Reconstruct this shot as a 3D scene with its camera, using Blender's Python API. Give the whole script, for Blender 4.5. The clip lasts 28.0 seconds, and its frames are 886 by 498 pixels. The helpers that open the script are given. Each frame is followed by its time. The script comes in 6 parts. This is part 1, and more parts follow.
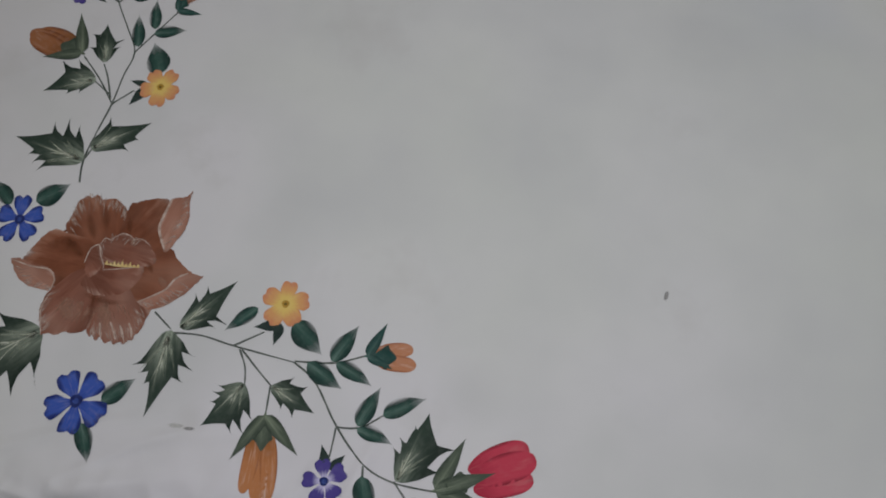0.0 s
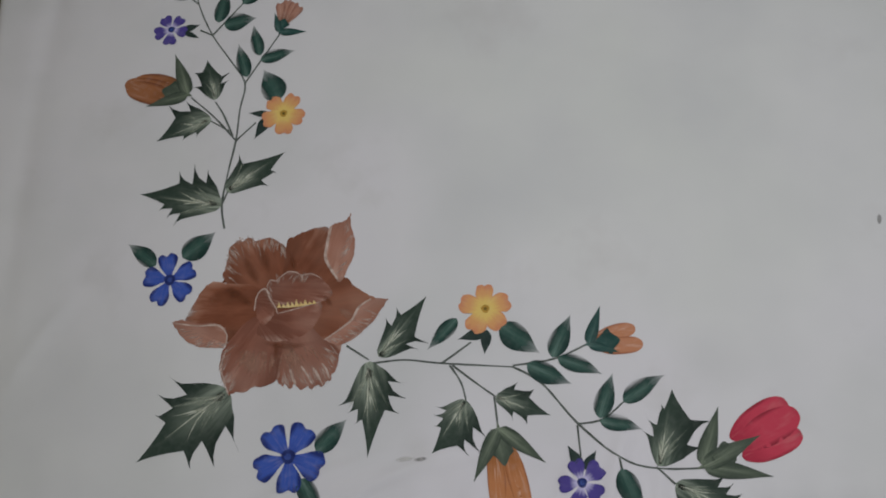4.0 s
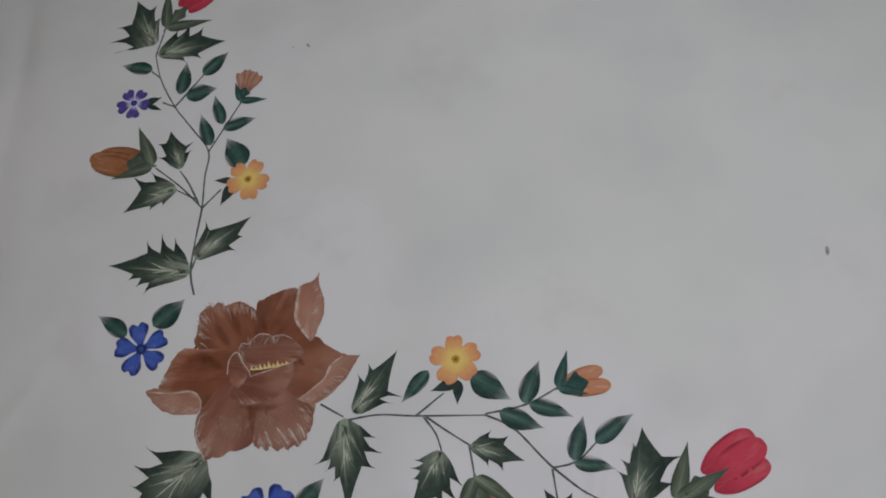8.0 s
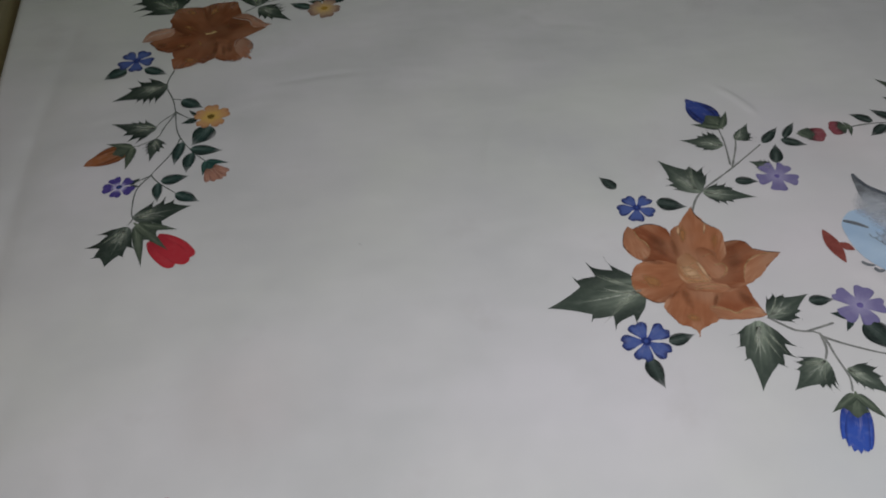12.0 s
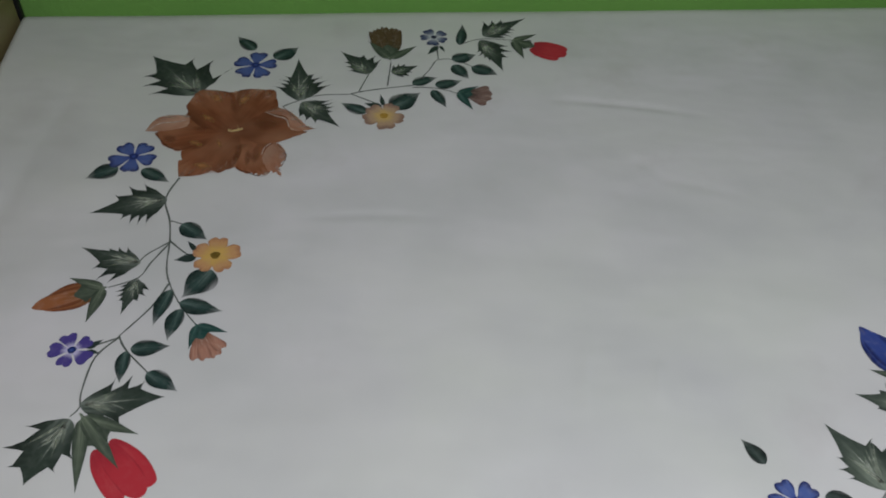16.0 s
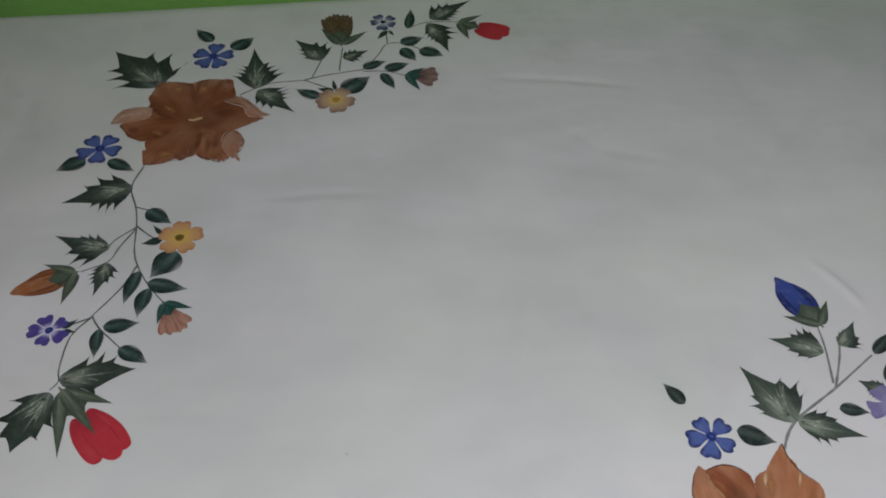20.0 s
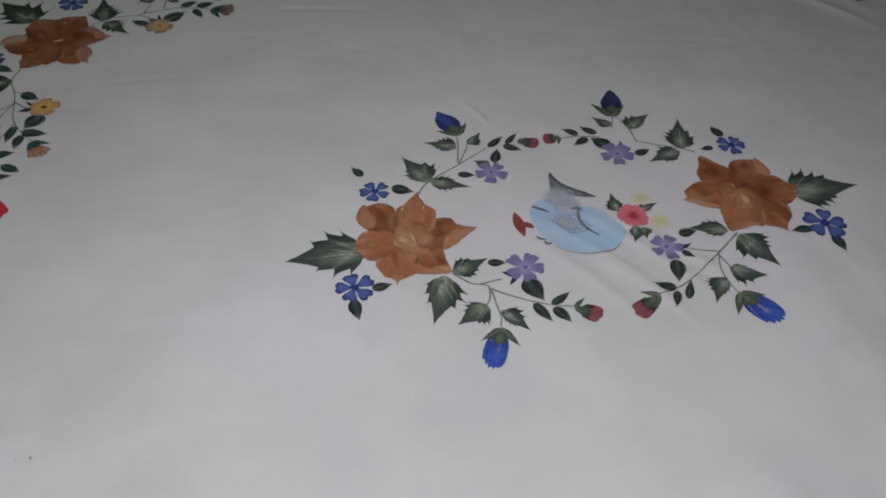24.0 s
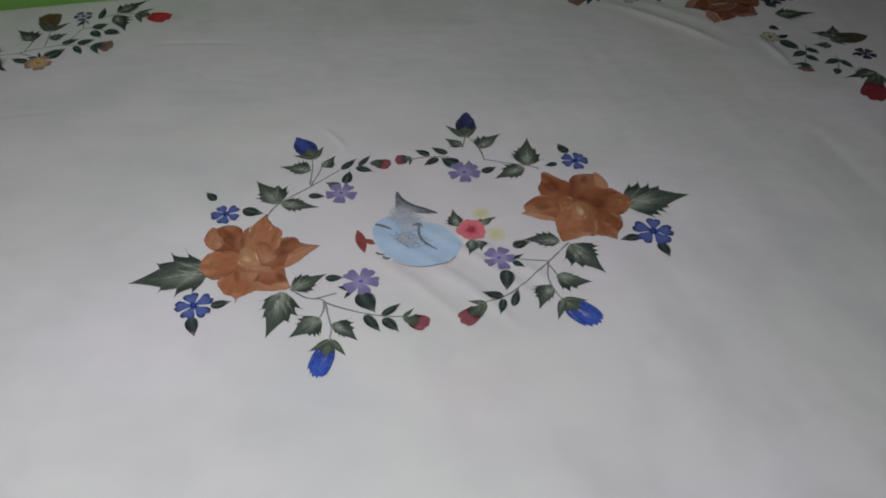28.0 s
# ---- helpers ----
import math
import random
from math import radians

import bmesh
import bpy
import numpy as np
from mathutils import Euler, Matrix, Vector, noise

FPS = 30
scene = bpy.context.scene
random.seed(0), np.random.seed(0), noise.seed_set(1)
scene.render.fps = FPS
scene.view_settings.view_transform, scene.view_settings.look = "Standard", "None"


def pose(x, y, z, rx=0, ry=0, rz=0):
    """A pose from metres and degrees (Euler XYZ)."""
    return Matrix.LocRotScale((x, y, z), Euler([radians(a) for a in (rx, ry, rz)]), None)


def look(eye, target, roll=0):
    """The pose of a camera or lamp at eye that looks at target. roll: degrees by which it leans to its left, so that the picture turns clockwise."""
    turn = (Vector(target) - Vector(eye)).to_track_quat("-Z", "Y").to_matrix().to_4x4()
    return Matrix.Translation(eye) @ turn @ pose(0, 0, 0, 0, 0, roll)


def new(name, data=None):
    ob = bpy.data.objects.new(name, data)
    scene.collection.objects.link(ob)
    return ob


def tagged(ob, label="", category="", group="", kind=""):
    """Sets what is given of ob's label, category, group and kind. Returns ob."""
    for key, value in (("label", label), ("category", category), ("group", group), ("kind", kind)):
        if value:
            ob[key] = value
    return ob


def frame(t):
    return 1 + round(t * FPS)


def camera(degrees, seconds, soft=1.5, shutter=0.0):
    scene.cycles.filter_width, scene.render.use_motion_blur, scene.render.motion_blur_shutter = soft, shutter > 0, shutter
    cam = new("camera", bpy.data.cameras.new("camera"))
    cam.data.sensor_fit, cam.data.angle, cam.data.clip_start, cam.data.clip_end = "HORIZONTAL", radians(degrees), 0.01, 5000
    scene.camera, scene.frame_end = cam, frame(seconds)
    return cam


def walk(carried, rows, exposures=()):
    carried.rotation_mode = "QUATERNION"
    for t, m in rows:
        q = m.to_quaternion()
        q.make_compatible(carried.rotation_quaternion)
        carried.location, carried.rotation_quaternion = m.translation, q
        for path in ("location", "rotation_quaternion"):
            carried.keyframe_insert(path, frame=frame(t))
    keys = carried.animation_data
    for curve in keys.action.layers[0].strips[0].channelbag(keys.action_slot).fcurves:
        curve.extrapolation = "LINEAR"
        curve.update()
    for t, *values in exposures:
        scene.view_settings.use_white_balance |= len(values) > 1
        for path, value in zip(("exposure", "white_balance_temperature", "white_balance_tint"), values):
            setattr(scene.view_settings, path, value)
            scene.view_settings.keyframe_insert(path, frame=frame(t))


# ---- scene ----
cam = camera(54.67, 28.0, soft=1.9)
PATH = [
    (0, (-0.359, -0.73, 1.186), (-0.64, -0.11, -0.695), -16.5),
    (0.5, (-0.389, -0.735, 1.189), (-0.632, -0.1, -0.692), -11.6),
    (1, (-0.435, -0.744, 1.181), (-0.701, -0.139, -0.707), -17.8),
    (1.5, (-0.49, -0.747, 1.167), (-0.716, -0.222, -0.749), -19.1),
    (2, (-0.511, -0.744, 1.161), (-0.749, -0.248, -0.762), -22.8),
    (2.5, (-0.528, -0.746, 1.159), (-0.726, -0.223, -0.761), -21.7),
    (3, (-0.544, -0.743, 1.162), (-0.735, -0.18, -0.748), -21.0),
    (3.5, (-0.556, -0.744, 1.161), (-0.73, -0.111, -0.728), -19.3),
    (5.5, (-0.562, -0.748, 1.168), (-0.709, -0.072, -0.709), -16.6),
    (6, (-0.566, -0.761, 1.165), (-0.686, -0.052, -0.702), -14.7),
    (6.5, (-0.574, -0.757, 1.169), (-0.678, -0.047, -0.698), -15.3),
    (7, (-0.581, -0.76, 1.168), (-0.657, -0.054, -0.701), -15.4),
    (7.5, (-0.576, -0.765, 1.166), (-0.629, -0.061, -0.705), -13.7),
    (8, (-0.556, -0.751, 1.177), (-0.637, 0.012, -0.67), -13.9),
    (8.5, (-0.544, -0.731, 1.187), (-0.655, 0.103, -0.627), -13.4),
    (9, (-0.519, -0.688, 1.181), (-0.631, 0.177, -0.619), -12.4),
    (9.5, (-0.514, -0.661, 1.183), (-0.547, 0.252, -0.596), -6.8),
    (10, (-0.555, -0.627, 1.186), (-0.572, 0.363, -0.552), -9.6),
    (10.5, (-0.574, -0.59, 1.19), (-0.487, 0.469, -0.504), -7.0),
    (11, (-0.577, -0.558, 1.201), (-0.48, 0.608, -0.42), -7.2),
    (11.5, (-0.582, -0.532, 1.192), (-0.485, 0.727, -0.359), -6.7),
    (12, (-0.581, -0.519, 1.192), (-0.403, 0.81, -0.292), -4.3),
    (12.5, (-0.599, -0.488, 1.183), (-0.31, 0.841, -0.283), -1.7),
    (13, (-0.62, -0.466, 1.184), (-0.287, 0.874, -0.263), -0.1),
    (13.5, (-0.608, -0.408, 1.174), (-0.311, 0.935, -0.279), -0.3),
    (15.5, (-0.589, -0.186, 1.109), (-0.442, 1.149, -0.373), 1.2),
    (16, (-0.593, -0.186, 1.102), (-0.437, 1.199, -0.332), 2.8),
    (16.5, (-0.595, -0.19, 1.1), (-0.43, 1.186, -0.342), 3.6),
    (17, (-0.596, -0.189, 1.111), (-0.433, 1.169, -0.349), 3.7),
    (17.5, (-0.593, -0.192, 1.111), (-0.453, 1.159, -0.358), 2.7),
    (18, (-0.592, -0.194, 1.114), (-0.438, 1.143, -0.365), 2.4),
    (18.5, (-0.595, -0.194, 1.119), (-0.421, 1.117, -0.382), 1.8),
    (19, (-0.594, -0.196, 1.122), (-0.436, 1.124, -0.372), 1.3),
    (19.5, (-0.586, -0.21, 1.132), (-0.432, 1.13, -0.345), 0.8),
    (20, (-0.556, -0.237, 1.147), (-0.379, 1.105, -0.326), 1.1),
    (20.5, (-0.526, -0.287, 1.167), (-0.313, 1.027, -0.326), 0.9),
    (21, (-0.508, -0.355, 1.195), (-0.237, 1.006, -0.246), 0.9),
    (21.5, (-0.496, -0.435, 1.211), (-0.187, 0.895, -0.251), 0.6),
    (22, (-0.492, -0.516, 1.232), (-0.122, 0.812, -0.216), 0.1),
    (22.5, (-0.464, -0.585, 1.246), (-0.111, 0.784, -0.168), 0.7),
    (24.5, (-0.376, -0.835, 1.311), (-0.059, 0.541, -0.105), 1.8),
    (25, (-0.406, -0.858, 1.325), (-0.053, 0.494, -0.105), 1.7),
    (25.5, (-0.351, -0.881, 1.331), (-0.067, 0.52, -0.068), 0.4),
    (26, (-0.261, -0.902, 1.328), (-0.017, 0.504, -0.073), 1.0),
    (26.5, (-0.199, -0.928, 1.33), (0.023, 0.507, -0.045), 1.6),
    (27, (-0.194, -0.913, 1.334), (0.02, 0.494, -0.071), 0.2),
    (27.5, (-0.212, -0.897, 1.322), (0.087, 0.512, -0.065), -0.5),
    (28, (-0.206, -0.885, 1.32), (0.163, 0.532, -0.043), 1.1),
]
EXPOSURES = (
    (0.0, -0.41, 6500, 11.0), (1.0, -0.39, 6500, 10.8), (2.0, -0.38, 6500, 10.7), (3.0, -0.36, 6500, 10.5), (6.0, -0.27, 6500, 11.0), (7.0, -0.27, 6500, 11.2), (8.0, -0.36, 6500, 11.5), (9.0, -0.5, 6500, 11.5),
    (10.0, -0.43, 6500, 12.0), (11.0, -0.18, 6500, 12.5), (12.0, 0.10, 6500, 12.5), (13.0, 0.33, 6450, 12.0), (16.0, 0.64, 6350, 11.0), (17.0, 0.65, 6350, 11.2), (18.0, 0.68, 6350, 11.3), (19.0, 0.60, 6350, 11.5),
    (20.0, 0.53, 6400, 12.0), (21.0, 0.39, 6350, 13.0), (22.0, 0.33, 6300, 14.0), (25.0, -0.02, 6450, 13.5), (26.0, 0.03, 6450, 13.5), (27.0, 0.06, 6450, 13.5), (28.0, 0.17, 6450, 13.5),
)
walk(cam, [(t, look(eye, target, roll)) for t, eye, target, roll in PATH], EXPOSURES)

# unseen lamp, added; place and height chosen to fit brightness across the sheet
LAMP, LAMP_Z, WATTS = (-0.36, -0.56), 1.74, 10.4
# ---- world and the added lamp's light ----
world = bpy.data.worlds.new("world")
scene.world = world
world.use_nodes = True
wn = world.node_tree.nodes
sky = wn.new("ShaderNodeTexSky")
sky.sky_type = "NISHITA"
sky.sun_disc = False
sky.sun_elevation, sky.sun_rotation = radians(38), radians(200)
world.node_tree.links.new(sky.outputs["Color"], wn["Background"].inputs["Color"])
wn["Background"].inputs["Strength"].default_value = 0.10

TOP = 0.50                               # height of the made bed
WEST, EAST, SOUTH, NORTH = -1.042, 1.18, -0.747, 0.866
ROOM = (-1.16, 2.35, -1.65, 0.899)       # inner faces: west, east, south, north
HIGH = 2.75


def area_lamp(name, eye, target, wide, tall, watts, colour):
    data = bpy.data.lights.new(name, "AREA")
    data.shape, data.size, data.size_y, data.energy, data.color = "RECTANGLE", wide, tall, watts, colour
    ob = new(name, data)
    ob.matrix_world = look(eye, target)
    return ob


area_lamp("added_lamp_light", (*LAMP, LAMP_Z - 0.012), (*LAMP, 0.0), 0.30, 0.30, WATTS, (0.965, 0.985, 1.0))


# ---- materials ----
def material(name, rough=0.8, spec=0.2):
    m = bpy.data.materials.new(name)
    m.use_nodes = True
    b = m.node_tree.nodes["Principled BSDF"]
    b.inputs["Roughness"].default_value = rough
    b.inputs["Specular IOR Level"].default_value = spec
    return m, m.node_tree.nodes, m.node_tree.links, b


def mix(n, l, fac, a, b, kind="MIX"):
    node = n.new("ShaderNodeMix")
    node.data_type, node.blend_type = "RGBA", kind
    for sock, value in ((node.inputs[0], fac), (node.inputs[6], a), (node.inputs[7], b)):
        if isinstance(value, (int, float)):
            sock.default_value = value
        elif isinstance(value, tuple):
            sock.default_value = (*value, 1)
        else:
            l.new(value, sock)
    return node.outputs[2]


def maths(n, l, op, a, b=0.0, clamp=False):
    node = n.new("ShaderNodeMath")
    node.operation, node.use_clamp = op, clamp
    for sock, value in zip(node.inputs, (a, b)):
        if isinstance(value, (int, float)):
            sock.default_value = value
        else:
            l.new(value, sock)
    return node.outputs[0]


def noise_of(n, l, vector, scale, detail=3.0, rough=0.55):
    node = n.new("ShaderNodeTexNoise")
    node.inputs["Scale"].default_value, node.inputs["Detail"].default_value = scale, detail
    node.inputs["Roughness"].default_value = rough
    l.new(vector, node.inputs["Vector"])
    return node.outputs["Fac"]


def span(n, l, value, a, b, c=0.0, d=1.0):
    node = n.new("ShaderNodeMapRange")
    for sock, v in zip(node.inputs[1:5], (a, b, c, d)):
        sock.default_value = v
    l.new(value, node.inputs[0])
    return node.outputs[0]


def place(n, l, scale=(1, 1, 1), turn=0.0):
    """The world's place, stretched."""
    geo, mapping = n.new("ShaderNodeNewGeometry"), n.new("ShaderNodeMapping")
    mapping.inputs["Scale"].default_value = scale
    mapping.inputs["Rotation"].default_value = (0, 0, turn)
    l.new(geo.outputs["Position"], mapping.inputs["Vector"])
    return mapping.outputs["Vector"]


def cloth_relief(n, l, shader, strength=1.0):
    """Creases and thread of the cotton, the same under the paint as beside it."""
    creases = noise_of(n, l, place(n, l, (1.3, 2.2, 1.0), 0.5), 7.0, 2.0, 0.45)
    soft = noise_of(n, l, place(n, l, (2.6, 0.9, 1.0), -0.3), 3.2, 2.0, 0.5)
    thread = noise_of(n, l, place(n, l, (1.0, 1.0, 1.0)), 900.0, 1.0, 0.5)
    height = maths(n, l, "ADD", maths(n, l, "MULTIPLY", creases, 0.0052), maths(n, l, "MULTIPLY", soft, 0.011))
    height = maths(n, l, "ADD", height, maths(n, l, "MULTIPLY", thread, 0.00006))
    bump = n.new("ShaderNodeBump")
    bump.inputs["Strength"].default_value, bump.inputs["Distance"].default_value = 0.75 * strength, 1.0
    l.new(height, bump.inputs["Height"])
    l.new(bump.outputs["Normal"], shader.inputs["Normal"])


def cotton():
    m, n, l, b = material("white_cotton", 0.9, 0.12)
    cloud = noise_of(n, l, place(n, l), 2.3, 3.0)
    c = mix(n, l, span(n, l, cloud, 0.35, 0.7), (0.70, 0.712, 0.68), (0.76, 0.735, 0.775))
    dull = noise_of(n, l, place(n, l), 7.0, 3.0, 0.5)
    c = mix(n, l, span(n, l, dull, 0.4, 0.72, 0.0, 0.85), c, (0.635, 0.638, 0.642))
    marks = noise_of(n, l, place(n, l), 9.0, 4.0, 0.6)
    c = mix(n, l, span(n, l, marks, 0.60, 0.78, 0.0, 0.50), c, (0.60, 0.585, 0.575))
    # paint that has bled: bluish by the blue buds, pinkish by the red ones
    for x, y, reach, tint, most in (STAINS):
        geo, dist = n.new("ShaderNodeNewGeometry"), n.new("ShaderNodeVectorMath")
        dist.operation = "DISTANCE"
        l.new(geo.outputs["Position"], dist.inputs[0])
        dist.inputs[1].default_value = (x, y, TOP)
        near = span(n, l, dist.outputs["Value"], reach, reach * 0.2, 0.0, most)
        c = mix(n, l, maths(n, l, "MULTIPLY", near, span(n, l, cloud, 0.3, 0.6)), c, tint)
    l.new(c, b.inputs["Base Color"])
    cloth_relief(n, l, b)
    return m


STAINS = ((-0.198, -0.235, 0.07, (0.48, 0.54, 0.66), 0.55), (0.02, -0.225, 0.10, (0.74, 0.60, 0.58), 0.45),
          (0.0, 0.17, 0.07, (0.74, 0.61, 0.60), 0.4), (-0.02, -0.28, 0.07, (0.72, 0.61, 0.60), 0.4),
          (-0.42, -0.622, 0.035, (0.60, 0.60, 0.60), 0.4), (-0.645, -0.675, 0.018, (0.58, 0.57, 0.56), 0.35),
          (0.0, -0.02, 0.42, (0.765, 0.70, 0.735), 0.7), (-0.15, -0.265, 0.06, (0.55, 0.58, 0.66), 0.4), (0.30, -0.28, 0.05, (0.6, 0.62, 0.68), 0.25),
          (-0.72, -0.04, 0.09, (0.70, 0.64, 0.63), 0.35), (-0.63, 0.19, 0.12, (0.68, 0.66, 0.66), 0.3))


def uv_of(n, l):
    node, sep = n.new("ShaderNodeTexCoord"), n.new("ShaderNodeSeparateXYZ")
    l.new(node.outputs["UV"], sep.inputs[0])
    return node.outputs["UV"], sep.outputs[0], sep.outputs[1]


def streaks(n, l, u, v, fine=3.6, fan=0.35):
    """Brush streaks that fan out from the base."""
    comb = n.new("ShaderNodeCombineXYZ")
    info = n.new("ShaderNodeObjectInfo")
    l.new(maths(n, l, "MULTIPLY", maths(n, l, "DIVIDE", v, maths(n, l, "ADD", u, fan)), fine), comb.inputs[0])
    l.new(maths(n, l, "MULTIPLY", u, 1.6), comb.inputs[1])
    l.new(maths(n, l, "MULTIPLY", info.outputs["Random"], 40.0), comb.inputs[2])
    return noise_of(n, l, comb.outputs[0], 1.0, 3.0, 0.6), info.outputs["Random"]


def paint_leaf(name, dark, mid, pale, reach=0.75, most=1.0, fade=0.0):
    m, n, l, b = material(name, 0.75, 0.25)
    _, u, v = uv_of(n, l)
    s, rnd = streaks(n, l, u, v)
    side = maths(n, l, "ABSOLUTE", v)
    glow = maths(n, l, "MULTIPLY", span(n, l, side, 0.55, 0.03), span(n, l, u, reach, 0.08))
    lines = maths(n, l, "MULTIPLY", glow, maths(n, l, "ADD", span(n, l, s, 0.41, 0.61, 0.0, 1.0), 0.09))
    rib = maths(n, l, "MULTIPLY", span(n, l, side, 0.07, 0.0), span(n, l, u, 0.8, 0.1))
    lines = maths(n, l, "ADD", lines, maths(n, l, "MULTIPLY", span(n, l, side, 0.34, 0.0), span(n, l, u, reach * 0.85, 0.12, 0.0, 0.30)))
    light = maths(n, l, "MAXIMUM", lines, maths(n, l, "MULTIPLY", rib, 0.72))
    light = maths(n, l, "MULTIPLY", light, span(n, l, rnd, 0, 1, 0.6 * most, most), True)
    c = mix(n, l, span(n, l, side, 0.15, 0.85), mid, dark)
    c = mix(n, l, light, c, pale)
    grain = noise_of(n, l, place(n, l), 160.0, 3.0)
    c = mix(n, l, span(n, l, grain, 0.45, 0.8, 0.0, 0.12), c, (0.30, 0.32, 0.29))
    l.new(c, b.inputs["Base Color"])
    if fade:
        thin = maths(n, l, "ADD", maths(n, l, "MAXIMUM", v, u), maths(n, l, "MULTIPLY", s, 0.5))
        l.new(span(n, l, thin, 0.84, 1.34, 1.0, 1.0 - fade), b.inputs["Alpha"])
    cloth_relief(n, l, b, 0.8)
    return m


def paint_petal(name, heart, body, rim, start=0.12, stop=0.55, edge=0.8, fan=0.35, sides=0.78, shine=0.0, fine=7.0, dry=0.12):
    m, n, l, b = material(name, 0.75, 0.25)
    _, u, v = uv_of(n, l)
    s, rnd = streaks(n, l, u, v, fine, fan)
    side = maths(n, l, "ABSOLUTE", v)
    along = maths(n, l, "ADD", u, maths(n, l, "MULTIPLY", maths(n, l, "SUBTRACT", s, 0.5), 0.5))
    c = mix(n, l, span(n, l, along, start, stop), heart, body)
    out = maths(n, l, "MAXIMUM", span(n, l, along, edge, edge + 0.22), span(n, l, maths(n, l, "ADD", side, maths(n, l, "MULTIPLY", s, 0.25)), sides + 0.10, sides + 0.36))
    c = mix(n, l, maths(n, l, "MULTIPLY", out, 0.85), c, rim)
    if shine:
        gloss = maths(n, l, "MULTIPLY", span(n, l, s, 0.52, 0.66), span(n, l, side, 0.75, 0.2, 0.0, shine))
        c = mix(n, l, gloss, c, (0.80, 0.62, 0.54))
    grain = noise_of(n, l, place(n, l), 140.0, 3.0)
    c = mix(n, l, span(n, l, grain, 0.5, 0.85, 0.0, dry), c, (0.62, 0.60, 0.60))
    l.new(c, b.inputs["Base Color"])
    cloth_relief(n, l, b, 0.8)
    return m


def paint_rose(name, deep, body, pale):
    m, n, l, b = material(name, 0.78, 0.22)
    _, u, v = uv_of(n, l)
    s, rnd = streaks(n, l, u, v, 4.0, 0.5)
    side = maths(n, l, "ABSOLUTE", v)
    wash = noise_of(n, l, place(n, l), 42.0, 4.0, 0.6)
    broad = noise_of(n, l, place(n, l), 17.0, 2.0, 0.5)
    c = mix(n, l, maths(n, l, "ADD", maths(n, l, "ADD", span(n, l, wash, 0.3, 0.7, 0.0, 0.45), span(n, l, s, 0.36, 0.64, -0.1, 0.5)), span(n, l, rnd, 0, 1, -0.15, 0.35), True), deep, body)
    # each petal is shaded down to its root and along the side that lies under its neighbour
    under = maths(n, l, "MULTIPLY", span(n, l, v, 0.25, 0.95), span(n, l, u, 0.95, 0.55))
    c = mix(n, l, maths(n, l, "MULTIPLY", maths(n, l, "MAXIMUM", under, span(n, l, u, 0.45, 0.1, 0.0, 0.6)), 0.75), c, tuple(x * 0.62 for x in deep))
    rim = maths(n, l, "MAXIMUM", span(n, l, u, 0.66, 1.0), span(n, l, side, 0.74, 1.02))
    brush = maths(n, l, "MULTIPLY", span(n, l, s, 0.42, 0.70), maths(n, l, "ADD", maths(n, l, "MULTIPLY", rim, 0.70), 0.05))
    soft = maths(n, l, "MULTIPLY", span(n, l, broad, 0.45, 0.72, 0.0, 0.34), span(n, l, side, 0.9, 0.3))
    c = mix(n, l, maths(n, l, "MAXIMUM", brush, soft), c, pale)
    c = mix(n, l, span(n, l, side, 0.94, 1.04, 0.0, 0.35), c, pale)
    l.new(c, b.inputs["Base Color"])
    worn = maths(n, l, "ADD", u, maths(n, l, "MULTIPLY", maths(n, l, "SUBTRACT", s, 0.5), 0.55))
    l.new(span(n, l, worn, 0.94, 1.08, 1.0, 0.3), b.inputs["Alpha"])
    cloth_relief(n, l, b, 0.8)
    return m


def paint_plain(name, a, c2, scale=60.0, rough=0.75, thin=0.0, soft=False):
    m, n, l, b = material(name, rough, 0.25)
    g = noise_of(n, l, place(n, l), scale, 4.0, 0.6)
    l.new(mix(n, l, span(n, l, g, 0.3, 0.7), a, c2), b.inputs["Base Color"])
    if thin:
        cover = span(n, l, g, 0.35, 0.65, 1.0 - thin, min(1.0, 1.35 - thin))
        if soft:
            _, u, v = uv_of(n, l)
            across = maths(n, l, "POWER", maths(n, l, "MULTIPLY", maths(n, l, "SUBTRACT", u, 0.5), 2.0), 2.0)
            out = maths(n, l, "SQRT", maths(n, l, "ADD", across, maths(n, l, "POWER", v, 2.0)))
            rough_edge = maths(n, l, "ADD", out, maths(n, l, "MULTIPLY", noise_of(n, l, place(n, l), 70.0, 3.0), 0.5))
            cover = maths(n, l, "MULTIPLY", cover, span(n, l, rough_edge, 1.2, 0.55))
        l.new(cover, b.inputs["Alpha"])
    cloth_relief(n, l, b, 0.8)
    return m


